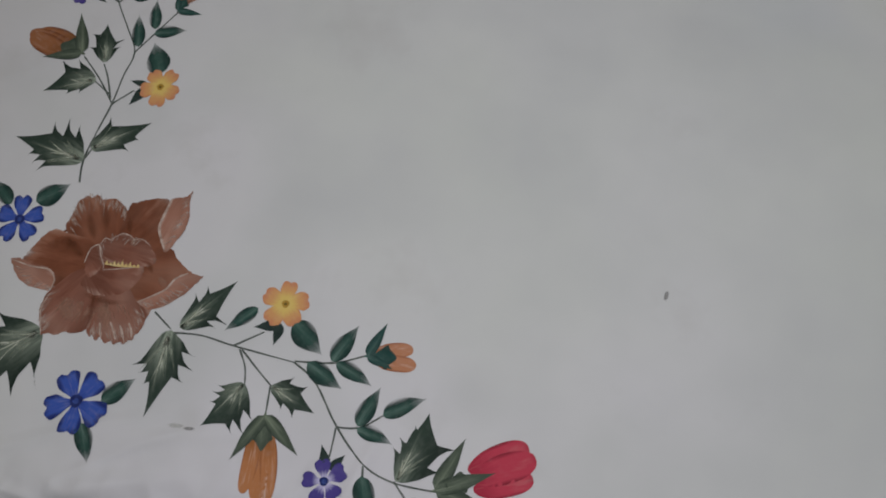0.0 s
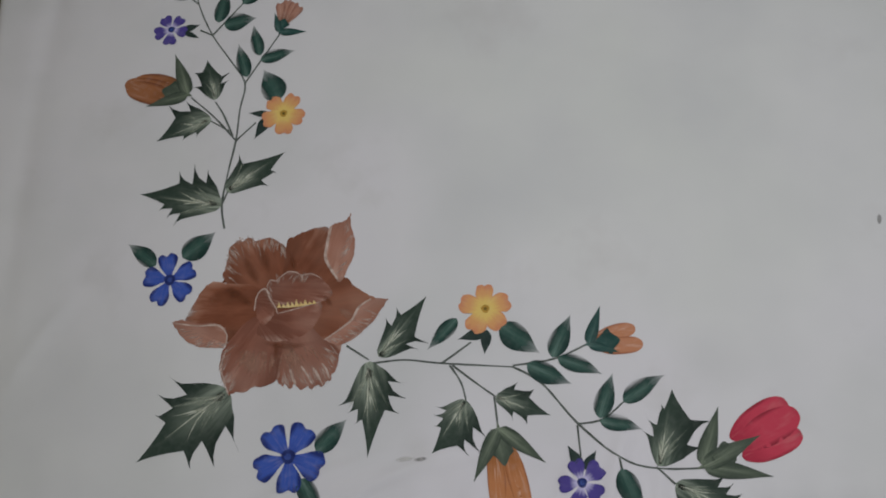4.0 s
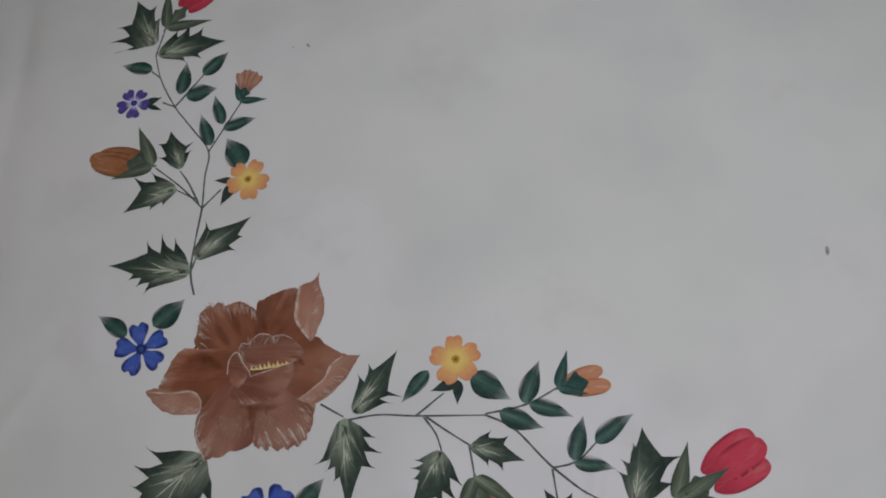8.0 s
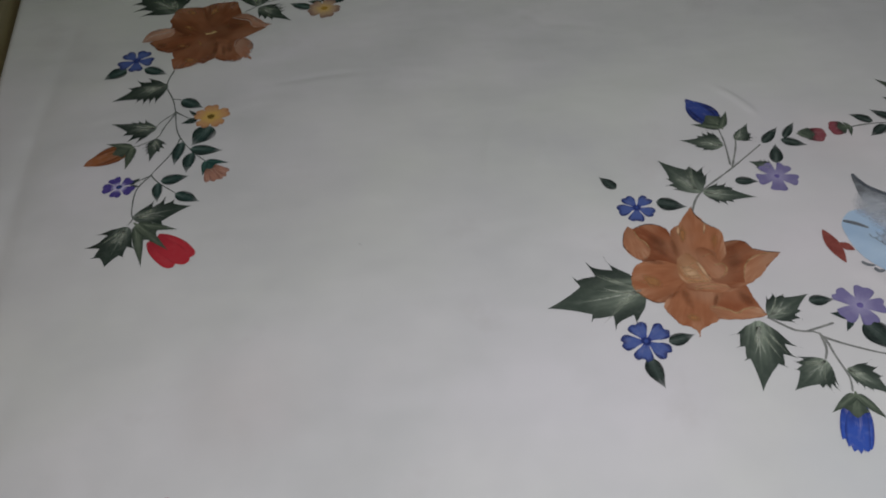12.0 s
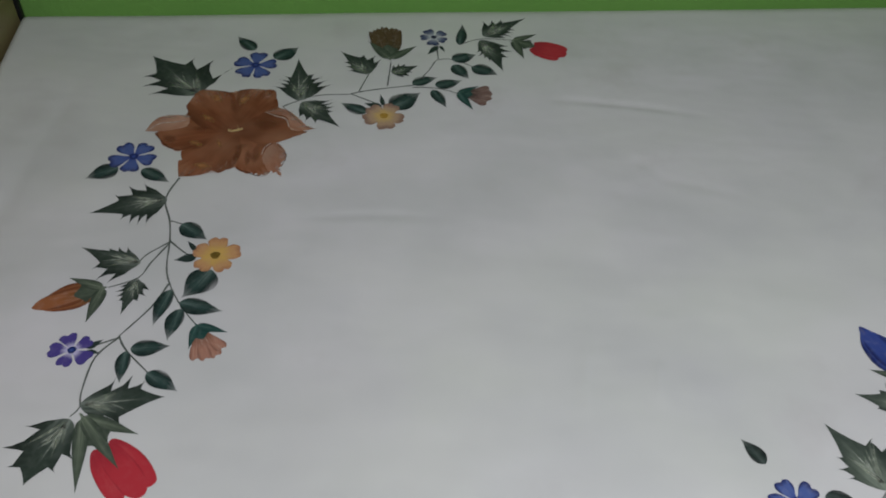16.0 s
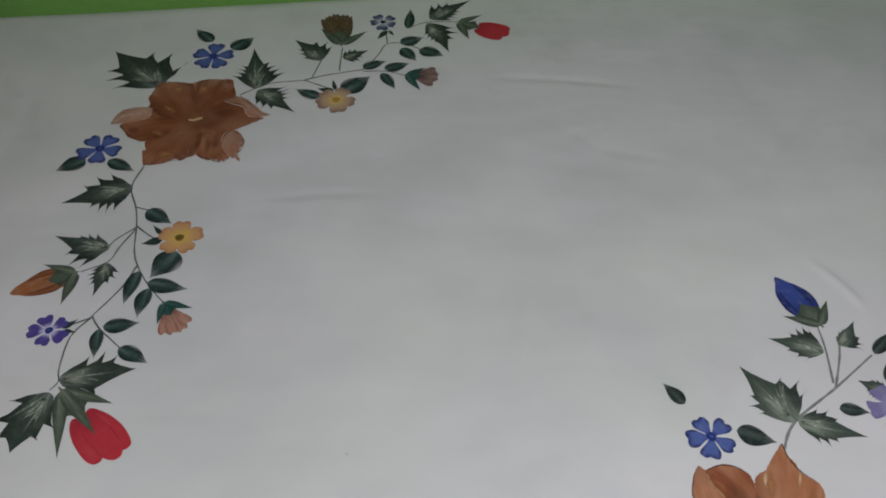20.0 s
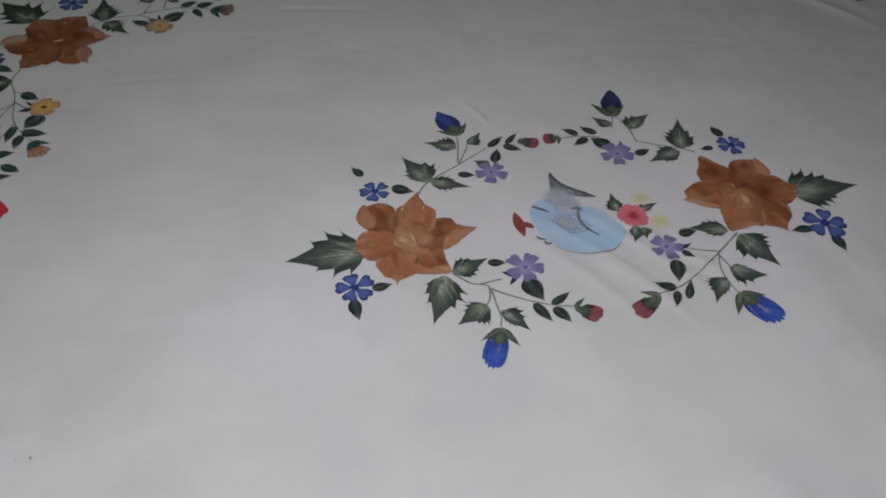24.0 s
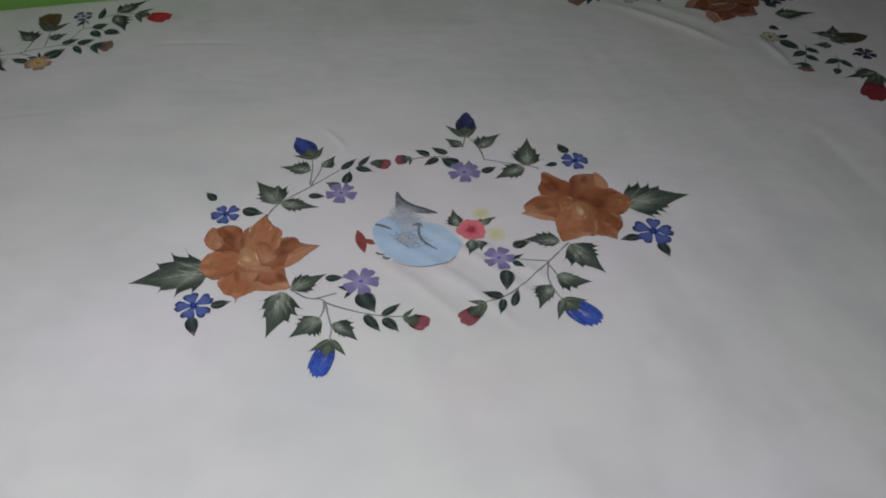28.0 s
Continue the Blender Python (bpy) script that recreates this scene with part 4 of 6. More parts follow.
def from_heart(rose, points):
    return [(rose.location.x + p[0] * 0.001, rose.location.y + p[1] * 0.001) for p in points]


def rose_piece(rose, name, tone, *points):
    """A petal, or a part of one, by the run of its edge; a petal's brush runs out from the heart, a fold's from its first point."""
    points = from_heart(rose, points)
    ends = [points[i] == points[i - 1] for i in range(len(points))]
    line = [p for i, p in enumerate(curve_points(points, 5)) if not (ends[(i // 5 + 1) % len(points)] and i % 5)]
    root = (rose.location.x, rose.location.y) if name == "petal" else points[0]
    tip = max(points, key=lambda p: math.hypot(p[0] - root[0], p[1] - root[1]))
    ang, long = math.degrees(math.atan2(tip[1] - root[1], tip[0] - root[0])), math.hypot(tip[0] - root[0], tip[1] - root[1])
    co, si = math.cos(radians(ang)), math.sin(radians(ang))
    half = max(abs(-(p[0] - root[0]) * si + (p[1] - root[1]) * co) for p in points)
    jitter = [(p[0] + rnd.uniform(-1, 1) * 0.0005, p[1] + rnd.uniform(-1, 1) * 0.0005) for p in line]
    layer = {"petal": 2.0, "inner_petal": 3.0, "petal_fold": 3.6}[name] + 0.3 * (tone in ("rose_light", "rose_peach"))
    return outline_mesh(name, jitter, M[tone], root, rose, layer, (*root, ang, long, half), "pale rolled petal edge" if name == "petal_fold" else "")


def stamens(rose, x, y, ang, long, wide):
    line, n = [], 9
    for i in range(n):
        tall = wide * rnd.uniform(0.15, 0.75)
        line += [(long * i / n, -0.16 * wide), (long * (i + 0.45) / n, tall), (long * (i + 0.6) / n, 0.4 * tall)]
    line += [(long, -0.2 * wide), (0.6 * long, -0.34 * wide), (0.3 * long, -0.34 * wide)]
    return outline_mesh("stamens", to_world(x, y, ang, line), M["stamen" if rose["tone"] in ("rose", "rose_earth") else "pale_warm"], (x, y), rose, 5, (x, y, ang, long, wide), "short yellow painted stamens")


def painted_oval(x, y, ang, long, wide, colour):
    line = oval_line(long, wide, 0.55 if colour == "body" else 0.48, 0.62 if colour != "tail" else 0.9, 20)
    name = "mark" if colour in ("mark", "smudge") else "painted_patch"
    return outline_mesh(name, to_world(x, y, ang, line), M[colour], (x, y), None, {"haze": 0.6, "scale": 2, "mark": 0, "smudge": 0, "body": 1}.get(colour, 2), (x, y, ang, long, wide / 2))


def brush_stroke(rose, x, y, ang, long, wide, bend):
    """One tapered stroke, bowed to its left by bend of its length."""
    n, left, right = 12, [], []
    for i in range(n + 1):
        u = i / n
        mid, w = 4 * bend * u * (1 - u) * long, wide / 2 * math.sin(math.pi * min(1.0, 0.08 + 0.92 * u) ** 0.75) ** 0.8
        left.append((u * long, mid + w))
        right.append((u * long, mid - w))
    line = left[:-1] + [(long, 0.0)] + right[-2:0:-1]
    tone = "stroke" if rose is None else "pale_warm" if rose["tone"] == "rose_warm" else "pale_line"
    return outline_mesh("brush_stroke", to_world(x, y, ang, line), M[tone], (x, y), rose, 4.6, (x, y, ang, long, wide))



def brushed_strip(name, run, widths, mat, parent, layer):
    """A strip of paint along a line, laid on the cloth."""
    LAYER[0] = (LAYER[0] + 1) % 7
    up, at, n, m = 0.00030 + 0.00012 * layer + 0.000007 * LAYER[0], run[0], len(run), 4
    verts, uvs, faces = [], [], []
    for i, p in enumerate(run):
        a, c = run[max(i - 1, 0)], run[min(i + 1, n - 1)]
        dx, dy = c[0] - a[0], c[1] - a[1]
        q = math.hypot(dx, dy) or 1.0
        for k in range(m + 1):
            v = 2 * k / m - 1
            ex, ey = p[0] - dy / q * widths[i] / 2 * v, p[1] + dx / q * widths[i] / 2 * v
            verts.append((ex - at[0], ey - at[1], paint_z(ex, ey) + up))
            uvs.append((i / (n - 1), v))
        if i:
            faces += [((i - 1) * (m + 1) + k, i * (m + 1) + k, i * (m + 1) + k + 1, (i - 1) * (m + 1) + k + 1) for k in range(m)]
    home = parent or sheet
    return mesh_object(name, verts, faces, mat, (at[0] - home.location.x, at[1] - home.location.y, TOP if home is sheet else 0.0), home, uvs)


def tint(rose, x, y, ang, long, wide, bend, tone):
    """A soft wash over the petals, bowed to its left."""
    us = steps(0.0, 1.0, 12)
    run = to_world(x, y, ang, [(u * long, 4 * bend * u * (1 - u) * long) for u in us])
    return brushed_strip("brush_stroke", run, [wide * max(0.1, (1 - (2 * u - 1) ** 2) ** 0.5) for u in us], M[tone], rose, 4.4)


def painted_line(wide, tone, *points):
    """A line drawn with the tip of the brush, thin at both ends."""
    run = smooth_run(list(points), 6)
    n = len(run) - 1
    return brushed_strip("brush_stroke", run, [wide * (0.25 + 0.75 * math.sin(math.pi * min(1.0, 0.1 + 0.9 * i / n)) ** 0.6) for i in range(n + 1)], M[tone], None, 4.6)


def petal_line(rose, wide, tone, *points):
    run = smooth_run(from_heart(rose, points), 5)
    n = len(run) - 1
    widths = [wide * (0.3 + 0.7 * math.sin(math.pi * min(1.0, 0.1 + 0.9 * i / n)) ** 0.6) * rnd.uniform(0.75, 1.2) for i in range(n + 1)]
    return brushed_strip("brush_stroke", run, widths, M[tone], rose, 4.6)


def painted_shape(tone, *points):
    line = curve_points(list(points), 6)
    x, y = sum(p[0] for p in points) / len(points), sum(p[1] for p in points) / len(points)
    long = max(p[0] for p in points) - min(p[0] for p in points)
    return outline_mesh("painted_patch", line, M[tone], (x, y), None, 1 if tone == "body" else 2.4, (x - long / 2, y, 0, long, long / 2))

def fringe(rose, deep, count, tone, *points):
    """Fine strokes from a petal's rim in towards the heart, or outwards where deep, in millimetres, is below nought."""
    run, runs = smooth_run(from_heart(rose, points), 8), []
    hx, hy = rose.location.x, rose.location.y
    for k in range(int(count * 1.5)):
        i = min(len(run) - 2, int(rnd.random() * (len(run) - 1)))
        t = rnd.random()
        px, py = run[i][0] + (run[i + 1][0] - run[i][0]) * t, run[i][1] + (run[i + 1][1] - run[i][1]) * t
        a = math.atan2(hy - py, hx - px) + rnd.uniform(-0.28, 0.28) + (math.pi if deep < 0 else 0.0)
        q, out, bow = abs(deep) * 0.001 * rnd.uniform(0.5, 1.5), rnd.uniform(-0.0030, 0.0036), rnd.uniform(-0.16, 0.16)
        c, s = math.cos(a), math.sin(a)
        runs.append(([(px + (u * q - out) * c - bow * q * u * (1 - u) * s, py + (u * q - out) * s + bow * q * u * (1 - u) * c) for u in steps(0.0, 1.0, 5)], rnd.uniform(0.0008, 0.0026)))
    return strokes("fringe", runs, M[tone], rose, 4.9)


def russet_rose(x, y, side):
    """The corner rose; the one in the far corner is the same drawing turned half round."""
    tilt = 0 if side > 0 else 180
    turn = lambda *points: [(side * a, side * b) for a, b in points]
    rose = rose_heart(x, y, "rose", *turn((-43, -29), (-2, -20), (53, 21), (7, 53), (-45, 26), (-44, 25)))
    rose_piece(rose, "petal", "rose", *turn((-45, 26), (-45, 38), (-43, 46), (-42, 55), (-38, 59), (-35, 62), (-30, 61), (-25, 64), (-20, 60), (-15, 61), (-7, 62), (1, 57), (6, 53), (16, 35), (5, 0), (-18, -6)))
    rose_piece(rose, "petal", "rose", *turn((7, 53), (15, 61), (25, 65), (37, 67), (44, 65), (52, 46), (56, 20), (39, -2), (6, -3)))
    rose_piece(rose, "petal", "rose", *turn((53, 21), (64, 14), (77, 4), (88, 0), (92, 0), (92, 0), (79, -15), (61, -30), (39, -34), (17, -17), (15, 0)))
    rose_piece(rose, "petal", "rose_light", *turn((-2, -20), (-1, -44), (0, -59), (5, -65), (7, -63), (11, -68), (14, -64), (17, -66), (21, -69), (25, -66), (28, -69), (33, -66), (37, -68), (40, -64), (44, -63), (45, -58), (48, -56), (51, -44), (52, -34), (38, -29), (21, -12)))
    rose_piece(rose, "petal", "rose_light", *turn((-43, -29), (-47, -43), (-45, -55), (-39, -69), (-39, -69), (-33, -67), (-27, -68), (-19, -64), (-11, -64), (1, -59), (3, -44), (5, -20), (-18, -6)))
    rose_piece(rose, "petal", "rose", *turn((-44, 25), (-55, 27), (-64, 21), (-70, 10), (-76, 0), (-75, -8), (-44, -15), (-17, -16), (6, -7), (-17, 19)))
    rose_piece(rose, "petal_fold", "fold", *turn((63, 77), (63, 77), (58, 71), (49, 69), (44, 65), (42, 50), (40, 43), (43, 33), (52, 18), (58, 26), (64, 38), (66, 51), (63, 66)))
    rose_piece(rose, "petal_fold", "fold", *turn((92, 0), (92, 0), (82, 1), (73, -1), (66, -8), (62, -15), (51, -23), (39, -30), (39, -30), (50, -35), (61, -32), (75, -22), (85, -10)))
    rose_piece(rose, "petal_fold", "fold", *turn((-89, -5), (-89, -5), (-80, -4), (-67, -8), (-52, -9), (-44, -14), (-42, -21), (-43, -30), (-54, -29), (-67, -27), (-78, -20), (-86, -10)))
    petal_line(rose, 0.0028, "pale_line", *turn((46, 67), (42, 50), (41, 39), (46, 28), (51, 20)))
    petal_line(rose, 0.0018, "pale_line", *turn((78, 1), (68, -5), (62, -15), (51, -23), (39, -30)))
    petal_line(rose, 0.0013, "pale_line", *turn((-87, -6), (-67, -10), (-50, -11), (-42, -19), (-43, -29)))
    petal_line(rose, 0.0013, "pale_line", *turn((-42, -32), (-46, -45), (-43, -57), (-39, -69)))
    petal_line(rose, 0.0018, "pale_line", *turn((30, -52), (34, -59), (38, -67)))
    petal_line(rose, 0.0018, "pale_line", *turn((20, -50), (25, -57), (29, -65)))
    petal_line(rose, 0.0025, "pale_line", *turn((11, -52), (13, -58), (16, -65)))
    petal_line(rose, 0.0018, "pale_line", *turn((37, -49), (41, -55), (43, -62)))
    tint(rose, x + side * 0.003, y + side * -0.025, -63 + tilt, 0.042, 0.015, 0.00, "blush")
    tint(rose, x + side * -0.031, y + side * -0.035, -45 + tilt, 0.027, 0.018, 0.00, "blush")
    tint(rose, x + side * 0.018, y + side * 0.020, 40 + tilt, 0.008, 0.009, 0.00, "blush")
    tint(rose, x + side * 0.051, y + side * -0.004, -41 + tilt, 0.021, 0.009, 0.00, "blush")
    tint(rose, x + side * -0.016, y + side * 0.057, -72 + tilt, 0.029, 0.011, 0.00, "shade")
    tint(rose, x + side * -0.044, y + side * 0.023, -41 + tilt, 0.033, 0.008, 0.00, "shade")
    tint(rose, x + side * 0.009, y + side * 0.050, -72 + tilt, 0.026, 0.007, 0.00, "shade")
    tint(rose, x + side * 0.038, y + side * 0.008, -53 + tilt, 0.015, 0.006, 0.00, "shade")
    tint(rose, x + side * -0.001, y + side * -0.025, -86 + tilt, 0.028, 0.006, 0.00, "shade")
    tint(rose, x + side * -0.062, y + side * 0.010, 12 + tilt, 0.040, 0.020, 0.0, "shade")
    tint(rose, x + side * -0.050, y + side * 0.022, -30 + tilt, 0.036, 0.012, 0.0, "shade")
    tint(rose, x + side * -0.030, y + side * 0.048, -62 + tilt, 0.034, 0.010, 0.0, "shade")
    # the cupped heart: a ruffled petal behind, the stamens, a rolled petal in front and a small upright one beside
    rose_piece(rose, "inner_petal", "rose_light", *turn((-9, 19), (-6, 24), (-1, 24), (3, 28), (9, 30), (17, 29), (20, 27), (28, 27), (37, 22), (46, 11), (43, 4), (33, 2), (10, 2), (-3, 4)))
    rose_piece(rose, "inner_petal", "rose_light", *turn((-2, -4), (10, -2), (24, 0), (36, 2), (37, -6), (33, -15), (26, -22), (15, -27), (-4, -28), (-16, -21), (-14, -12)))
    rose_piece(rose, "inner_petal", "rose_light", *turn((-18, 2), (-16, 14), (-10, 17), (-6, 8), (-2, 1), (-3, -6), (-9, -13), (-16, -9)))
    petal_line(rose, 0.0013, "pale_line", *turn((-19, -1), (-17, 12), (-10, 17), (-6, 8), (-1, 0), (0, -5)))
    petal_line(rose, 0.0009, "pale_line", *turn((-9, 18), (-6, 24), (-1, 23), (3, 27)))
    petal_line(rose, 0.0009, "pale_line", *turn((3, 26), (9, 30), (16, 29), (20, 26)))
    petal_line(rose, 0.0007, "pale_line", *turn((20, 25), (28, 27), (37, 22)))
    petal_line(rose, 0.0010, "pale_line", *turn((0, -5), (12, -3), (26, 0), (36, 2)))
    tint(rose, x + side * -0.016, y + side * -0.026, -4 + tilt, 0.052, 0.007, -0.10, "shade")
    stamens(rose, x, y + side * 0.001, 2 + tilt, 0.033, 0.0062)
    # loose brush strokes run out over the petal rims
    fringe(rose, 13, 34, "fringe", *turn((-44, 30), (-44, 44), (-42, 54), (-36, 61), (-26, 63), (-16, 60)))
    fringe(rose, 11, 22, "fringe", *turn((-12, 61), (-6, 61), (2, 57), (6, 52)))
    fringe(rose, 12, 22, "fringe", *turn((-45, -34), (-47, -44), (-44, -57), (-39, -68)))
    fringe(rose, 15, 32, "fringe", *turn((50, -42), (47, -55), (40, -64), (28, -68), (14, -66), (4, -64)))
    fringe(rose, 9, 22, "fringe", *turn((63, 72), (64, 58), (62, 44), (57, 30)))
    fringe(rose, 9, 22, "fringe", *turn((-84, -12), (-72, -22), (-60, -28), (-46, -29)))
    fringe(rose, 9, 20, "fringe", *turn((84, -11), (72, -23), (60, -31), (46, -33)))
    fringe(rose, -15, 48, "blush_line", *turn((-28, -34), (-14, -37), (0, -40), (14, -37), (30, -35)))
    fringe(rose, 8, 16, "fringe", *turn((-9, 18), (-6, 24), (3, 28), (12, 30), (20, 27), (30, 26)))
    return rose


# spray A
toothed_leaf(-0.674, -0.601, 49, 0.062, 0.016, 0.021, "leaf", ((0.45, 0.92), (0.64, 0.76)), ((0.38, 0.95), (0.52, 1.08)))
toothed_leaf(-0.682, -0.604, -92, 0.075, 0.029, 0.022, "leaf", ((0.26, 0.95), (0.41, 0.91), (0.56, 0.73)), ((0.46, 1.0), (0.54, 0.69), (0.65, 0.42)))
plain_leaf(-0.610, -0.575, -137, 0.033, 0.012, "plain_teal")
blossom(-0.587, -0.569, 90, 0.021, "yellow")
sepal(-0.587, -0.587, -168, 0.024, 0.009)
sepal(-0.587, -0.586, -99, 0.020, 0.008)
plain_leaf(-0.576, -0.583, -41, 0.037, 0.020, "plain_teal")
plain_leaf(-0.538, -0.612, 62, 0.036, 0.015, "plain_teal")
plain_leaf(-0.558, -0.616, -28, 0.036, 0.016, "plain_teal")
plain_leaf(-0.534, -0.613, -24, 0.035, 0.013, "plain_teal")
bud(-0.511, -0.604, 4, 0.043, 0.024, "coral", (-0.497, -0.574), (-0.486, -0.612))
stem((-0.700, -0.590), (-0.682, -0.603))
stem((-0.680, -0.606), (-0.654, -0.605), (-0.624, -0.610), (-0.569, -0.617))
stem((-0.624, -0.610), (-0.600, -0.595))
stem((-0.618, -0.612), (-0.610, -0.626), (-0.607, -0.640))
stem((-0.616, -0.612), (-0.600, -0.626), (-0.584, -0.639))
stem((-0.585, -0.639), (-0.584, -0.660))
stem((-0.569, -0.616), (-0.536, -0.613), (-0.509, -0.603))
stem((-0.569, -0.617), (-0.548, -0.631), (-0.524, -0.663), (-0.496, -0.690), (-0.470, -0.700), (-0.433, -0.702))
stem((-0.524, -0.664), (-0.505, -0.662), (-0.488, -0.650))
stem((-0.524, -0.665), (-0.524, -0.688))
stem((-0.496, -0.691), (-0.495, -0.700))
stem((-0.470, -0.699), (-0.458, -0.712))
toothed_leaf(-0.607, -0.640, -126, 0.048, 0.029, 0.017, "leaf", ((0.34, 1.0), (0.58, 0.93), (0.72, 0.76)), ((0.35, 0.92), (0.48, 0.80), (0.62, 0.52)))
toothed_leaf(-0.584, -0.639, -23, 0.044, 0.016, 0.014, "leaf", ((0.30, 1.08), (0.60, 0.84)), ((0.41, 0.84), (0.67, 0.76)))
bud(-0.584, -0.660, -84, 0.072, 0.028, "amber", (-0.605, -0.702), (-0.550, -0.691))
blossom(-0.525, -0.707, 180, 0.018, "violet")
sepal(-0.524, -0.698, 115, 0.021, 0.008)
sepal(-0.522, -0.698, 54, 0.017, 0.007)
plain_leaf(-0.507, -0.661, 68, 0.035, 0.014, "plain_teal")
plain_leaf(-0.488, -0.650, 29, 0.037, 0.014, "plain_teal")
plain_leaf(-0.507, -0.663, -15, 0.031, 0.012, "plain_teal")
plain_leaf(-0.496, -0.699, -68, 0.035, 0.016, "plain_teal")
toothed_leaf(-0.468, -0.699, 73, 0.059, 0.013, 0.027, "leaf", ((0.39, 1.1), (0.54, 0.9), (0.77, 0.4)), ((0.37, 1.12), (0.70, 1.0)))
toothed_leaf(-0.458, -0.712, -28, 0.058, 0.018, 0.024, "leaf", ((0.52, 1.06), (0.64, 0.86), (0.78, 0.68)), ((0.32, 1.05), (0.49, 0.79), (0.69, 0.45)))
bud(-0.440, -0.702, 24, 0.085, 0.041, "red", (-0.419, -0.658), (-0.388, -0.711), (-0.392, -0.681))
blossom(-0.747, -0.674, -92, 0.028, "blue")
plain_leaf(-0.725, -0.672, 44, 0.033, 0.016, "plain_teal")
plain_leaf(-0.737, -0.691, -63, 0.034, 0.015, "plain_teal")
blossom(-0.850, -0.522, 97, 0.024, "blue")
plain_leaf(-0.863, -0.508, 140, 0.033, 0.014, "plain_teal")
plain_leaf(-0.840, -0.503, 36, 0.034, 0.020, "plain_teal")
toothed_leaf(-0.796, -0.619, -145, 0.090, 0.043, 0.035, "leaf", ((0.23, 0.97), (0.47, 0.87), (0.65, 0.66)), ((0.36, 1.05), (0.53, 0.86), (0.65, 0.57)))
russet_rose(-0.757, -0.554, 1)
toothed_leaf(-0.807, -0.458, 167, 0.076, 0.022, 0.031, "leaf", ((0.50, 0.99), (0.61, 0.76), (0.72, 0.52)), ((0.29, 1.05), (0.45, 0.97), (0.61, 0.75)))
toothed_leaf(-0.803, -0.446, 32, 0.061, 0.027, 0.017, "leaf", ((0.45, 0.85),), ((0.53, 1.0), (0.73, 0.63)))
stem((-0.804, -0.480), (-0.807, -0.458), (-0.802, -0.427), (-0.796, -0.398), (-0.793, -0.367), (-0.789, -0.341), (-0.803, -0.316), (-0.821, -0.287), (-0.835, -0.253), (-0.840, -0.225))
stem((-0.807, -0.458), (-0.802, -0.446))
stem((-0.796, -0.398), (-0.816, -0.373), (-0.839, -0.350))
stem((-0.802, -0.388), (-0.821, -0.375))
stem((-0.799, -0.393), (-0.808, -0.371), (-0.816, -0.357))
stem((-0.796, -0.398), (-0.778, -0.382))
toothed_leaf(-0.819, -0.374, -161, 0.053, 0.013, 0.029, "leaf", ((0.35, 0.88), (0.57, 0.64)), ((0.32, 0.98), (0.61, 0.90)))
toothed_leaf(-0.816, -0.355, 102, 0.043, 0.014, 0.015, "leaf", ((0.45, 1.2), (0.78, 0.9)), ((0.38, 1.0), (0.55, 1.1)))
bud(-0.839, -0.348, 163, 0.066, 0.038, "russet", (-0.856, -0.303), (-0.881, -0.355))
blossom(-0.753, -0.376, -90, 0.021, "yellow")
sepal(-0.766, -0.375, 171, 0.019, 0.006)
sepal(-0.766, -0.377, -122, 0.025, 0.010)
plain_leaf(-0.757, -0.362, 114, 0.035, 0.022, "plain_teal")
plain_leaf(-0.787, -0.335, 104, 0.036, 0.013, "plain_teal")
plain_leaf(-0.775, -0.319, 11, 0.032, 0.013, "plain_teal")
plain_leaf(-0.775, -0.314, 102, 0.033, 0.012, "plain_teal")
stem((-0.789, -0.341), (-0.775, -0.320), (-0.757, -0.293))
bud(-0.758, -0.293, 70, 0.037, 0.022, "faded", (-0.762, -0.270), (-0.732, -0.294))
plain_leaf(-0.816, -0.274, 79, 0.036, 0.014, "plain_teal")
plain_leaf(-0.793, -0.256, 41, 0.033, 0.015, "plain_teal")
plain_leaf(-0.810, -0.278, 9, 0.030, 0.018, "plain_teal")
stem((-0.821, -0.287), (-0.811, -0.276), (-0.791, -0.254))
plain_leaf(-0.843, -0.241, 162, 0.032, 0.014, "plain_teal")
stem((-0.836, -0.251), (-0.844, -0.243))
blossom(-0.861, -0.276, -165, 0.016, "violet")
sepal(-0.850, -0.278, 13, 0.017, 0.007)
sepal(-0.849, -0.280, -29, 0.018, 0.005)
stem((-0.833, -0.280), (-0.821, -0.287))
toothed_leaf(-0.841, -0.212, 108, 0.060, 0.038, 0.017, "leaf", ((0.16, 0.98), (0.40, 0.92), (0.62, 0.66)), ((0.48, 0.9), (0.74, 0.85)))
toothed_leaf(-0.838, -0.225, 4, 0.068, 0.028, 0.016, "leaf", ((0.34, 0.98), (0.52, 1.0), (0.70, 0.72)), ((0.40, 0.9), (0.62, 0.8)))
bud(-0.832, -0.197, 47, 0.080, 0.036, "red", (-0.827, -0.145), (-0.783, -0.193))
stem((-0.840, -0.225), (-0.831, -0.197))

# spray B
rose = rose_heart(-0.745, 0.591, "rose_earth", (-54, -34), (5, -62), (44, -24), (45, 40), (-7, 66), (-57, 37))
rose_piece(rose, "petal", "rose_earth", (-57, 37), (-60, 46), (-57, 56), (-50, 73), (-42, 77), (-27, 75), (-13, 71), (-7, 66), (5, 10), (-27, 1), (-53, 22))
rose_piece(rose, "petal", "rose_earth", (-7, 66), (-3, 73), (8, 77), (26, 75), (39, 73), (42, 59), (45, 39), (34, 13), (6, 0))
rose_piece(rose, "petal", "rose_earth", (45, 40), (57, 21), (62, 2), (81, -7), (81, -7), (69, -13), (53, -21), (44, -25), (24, -24), (2, -3), (21, 23))
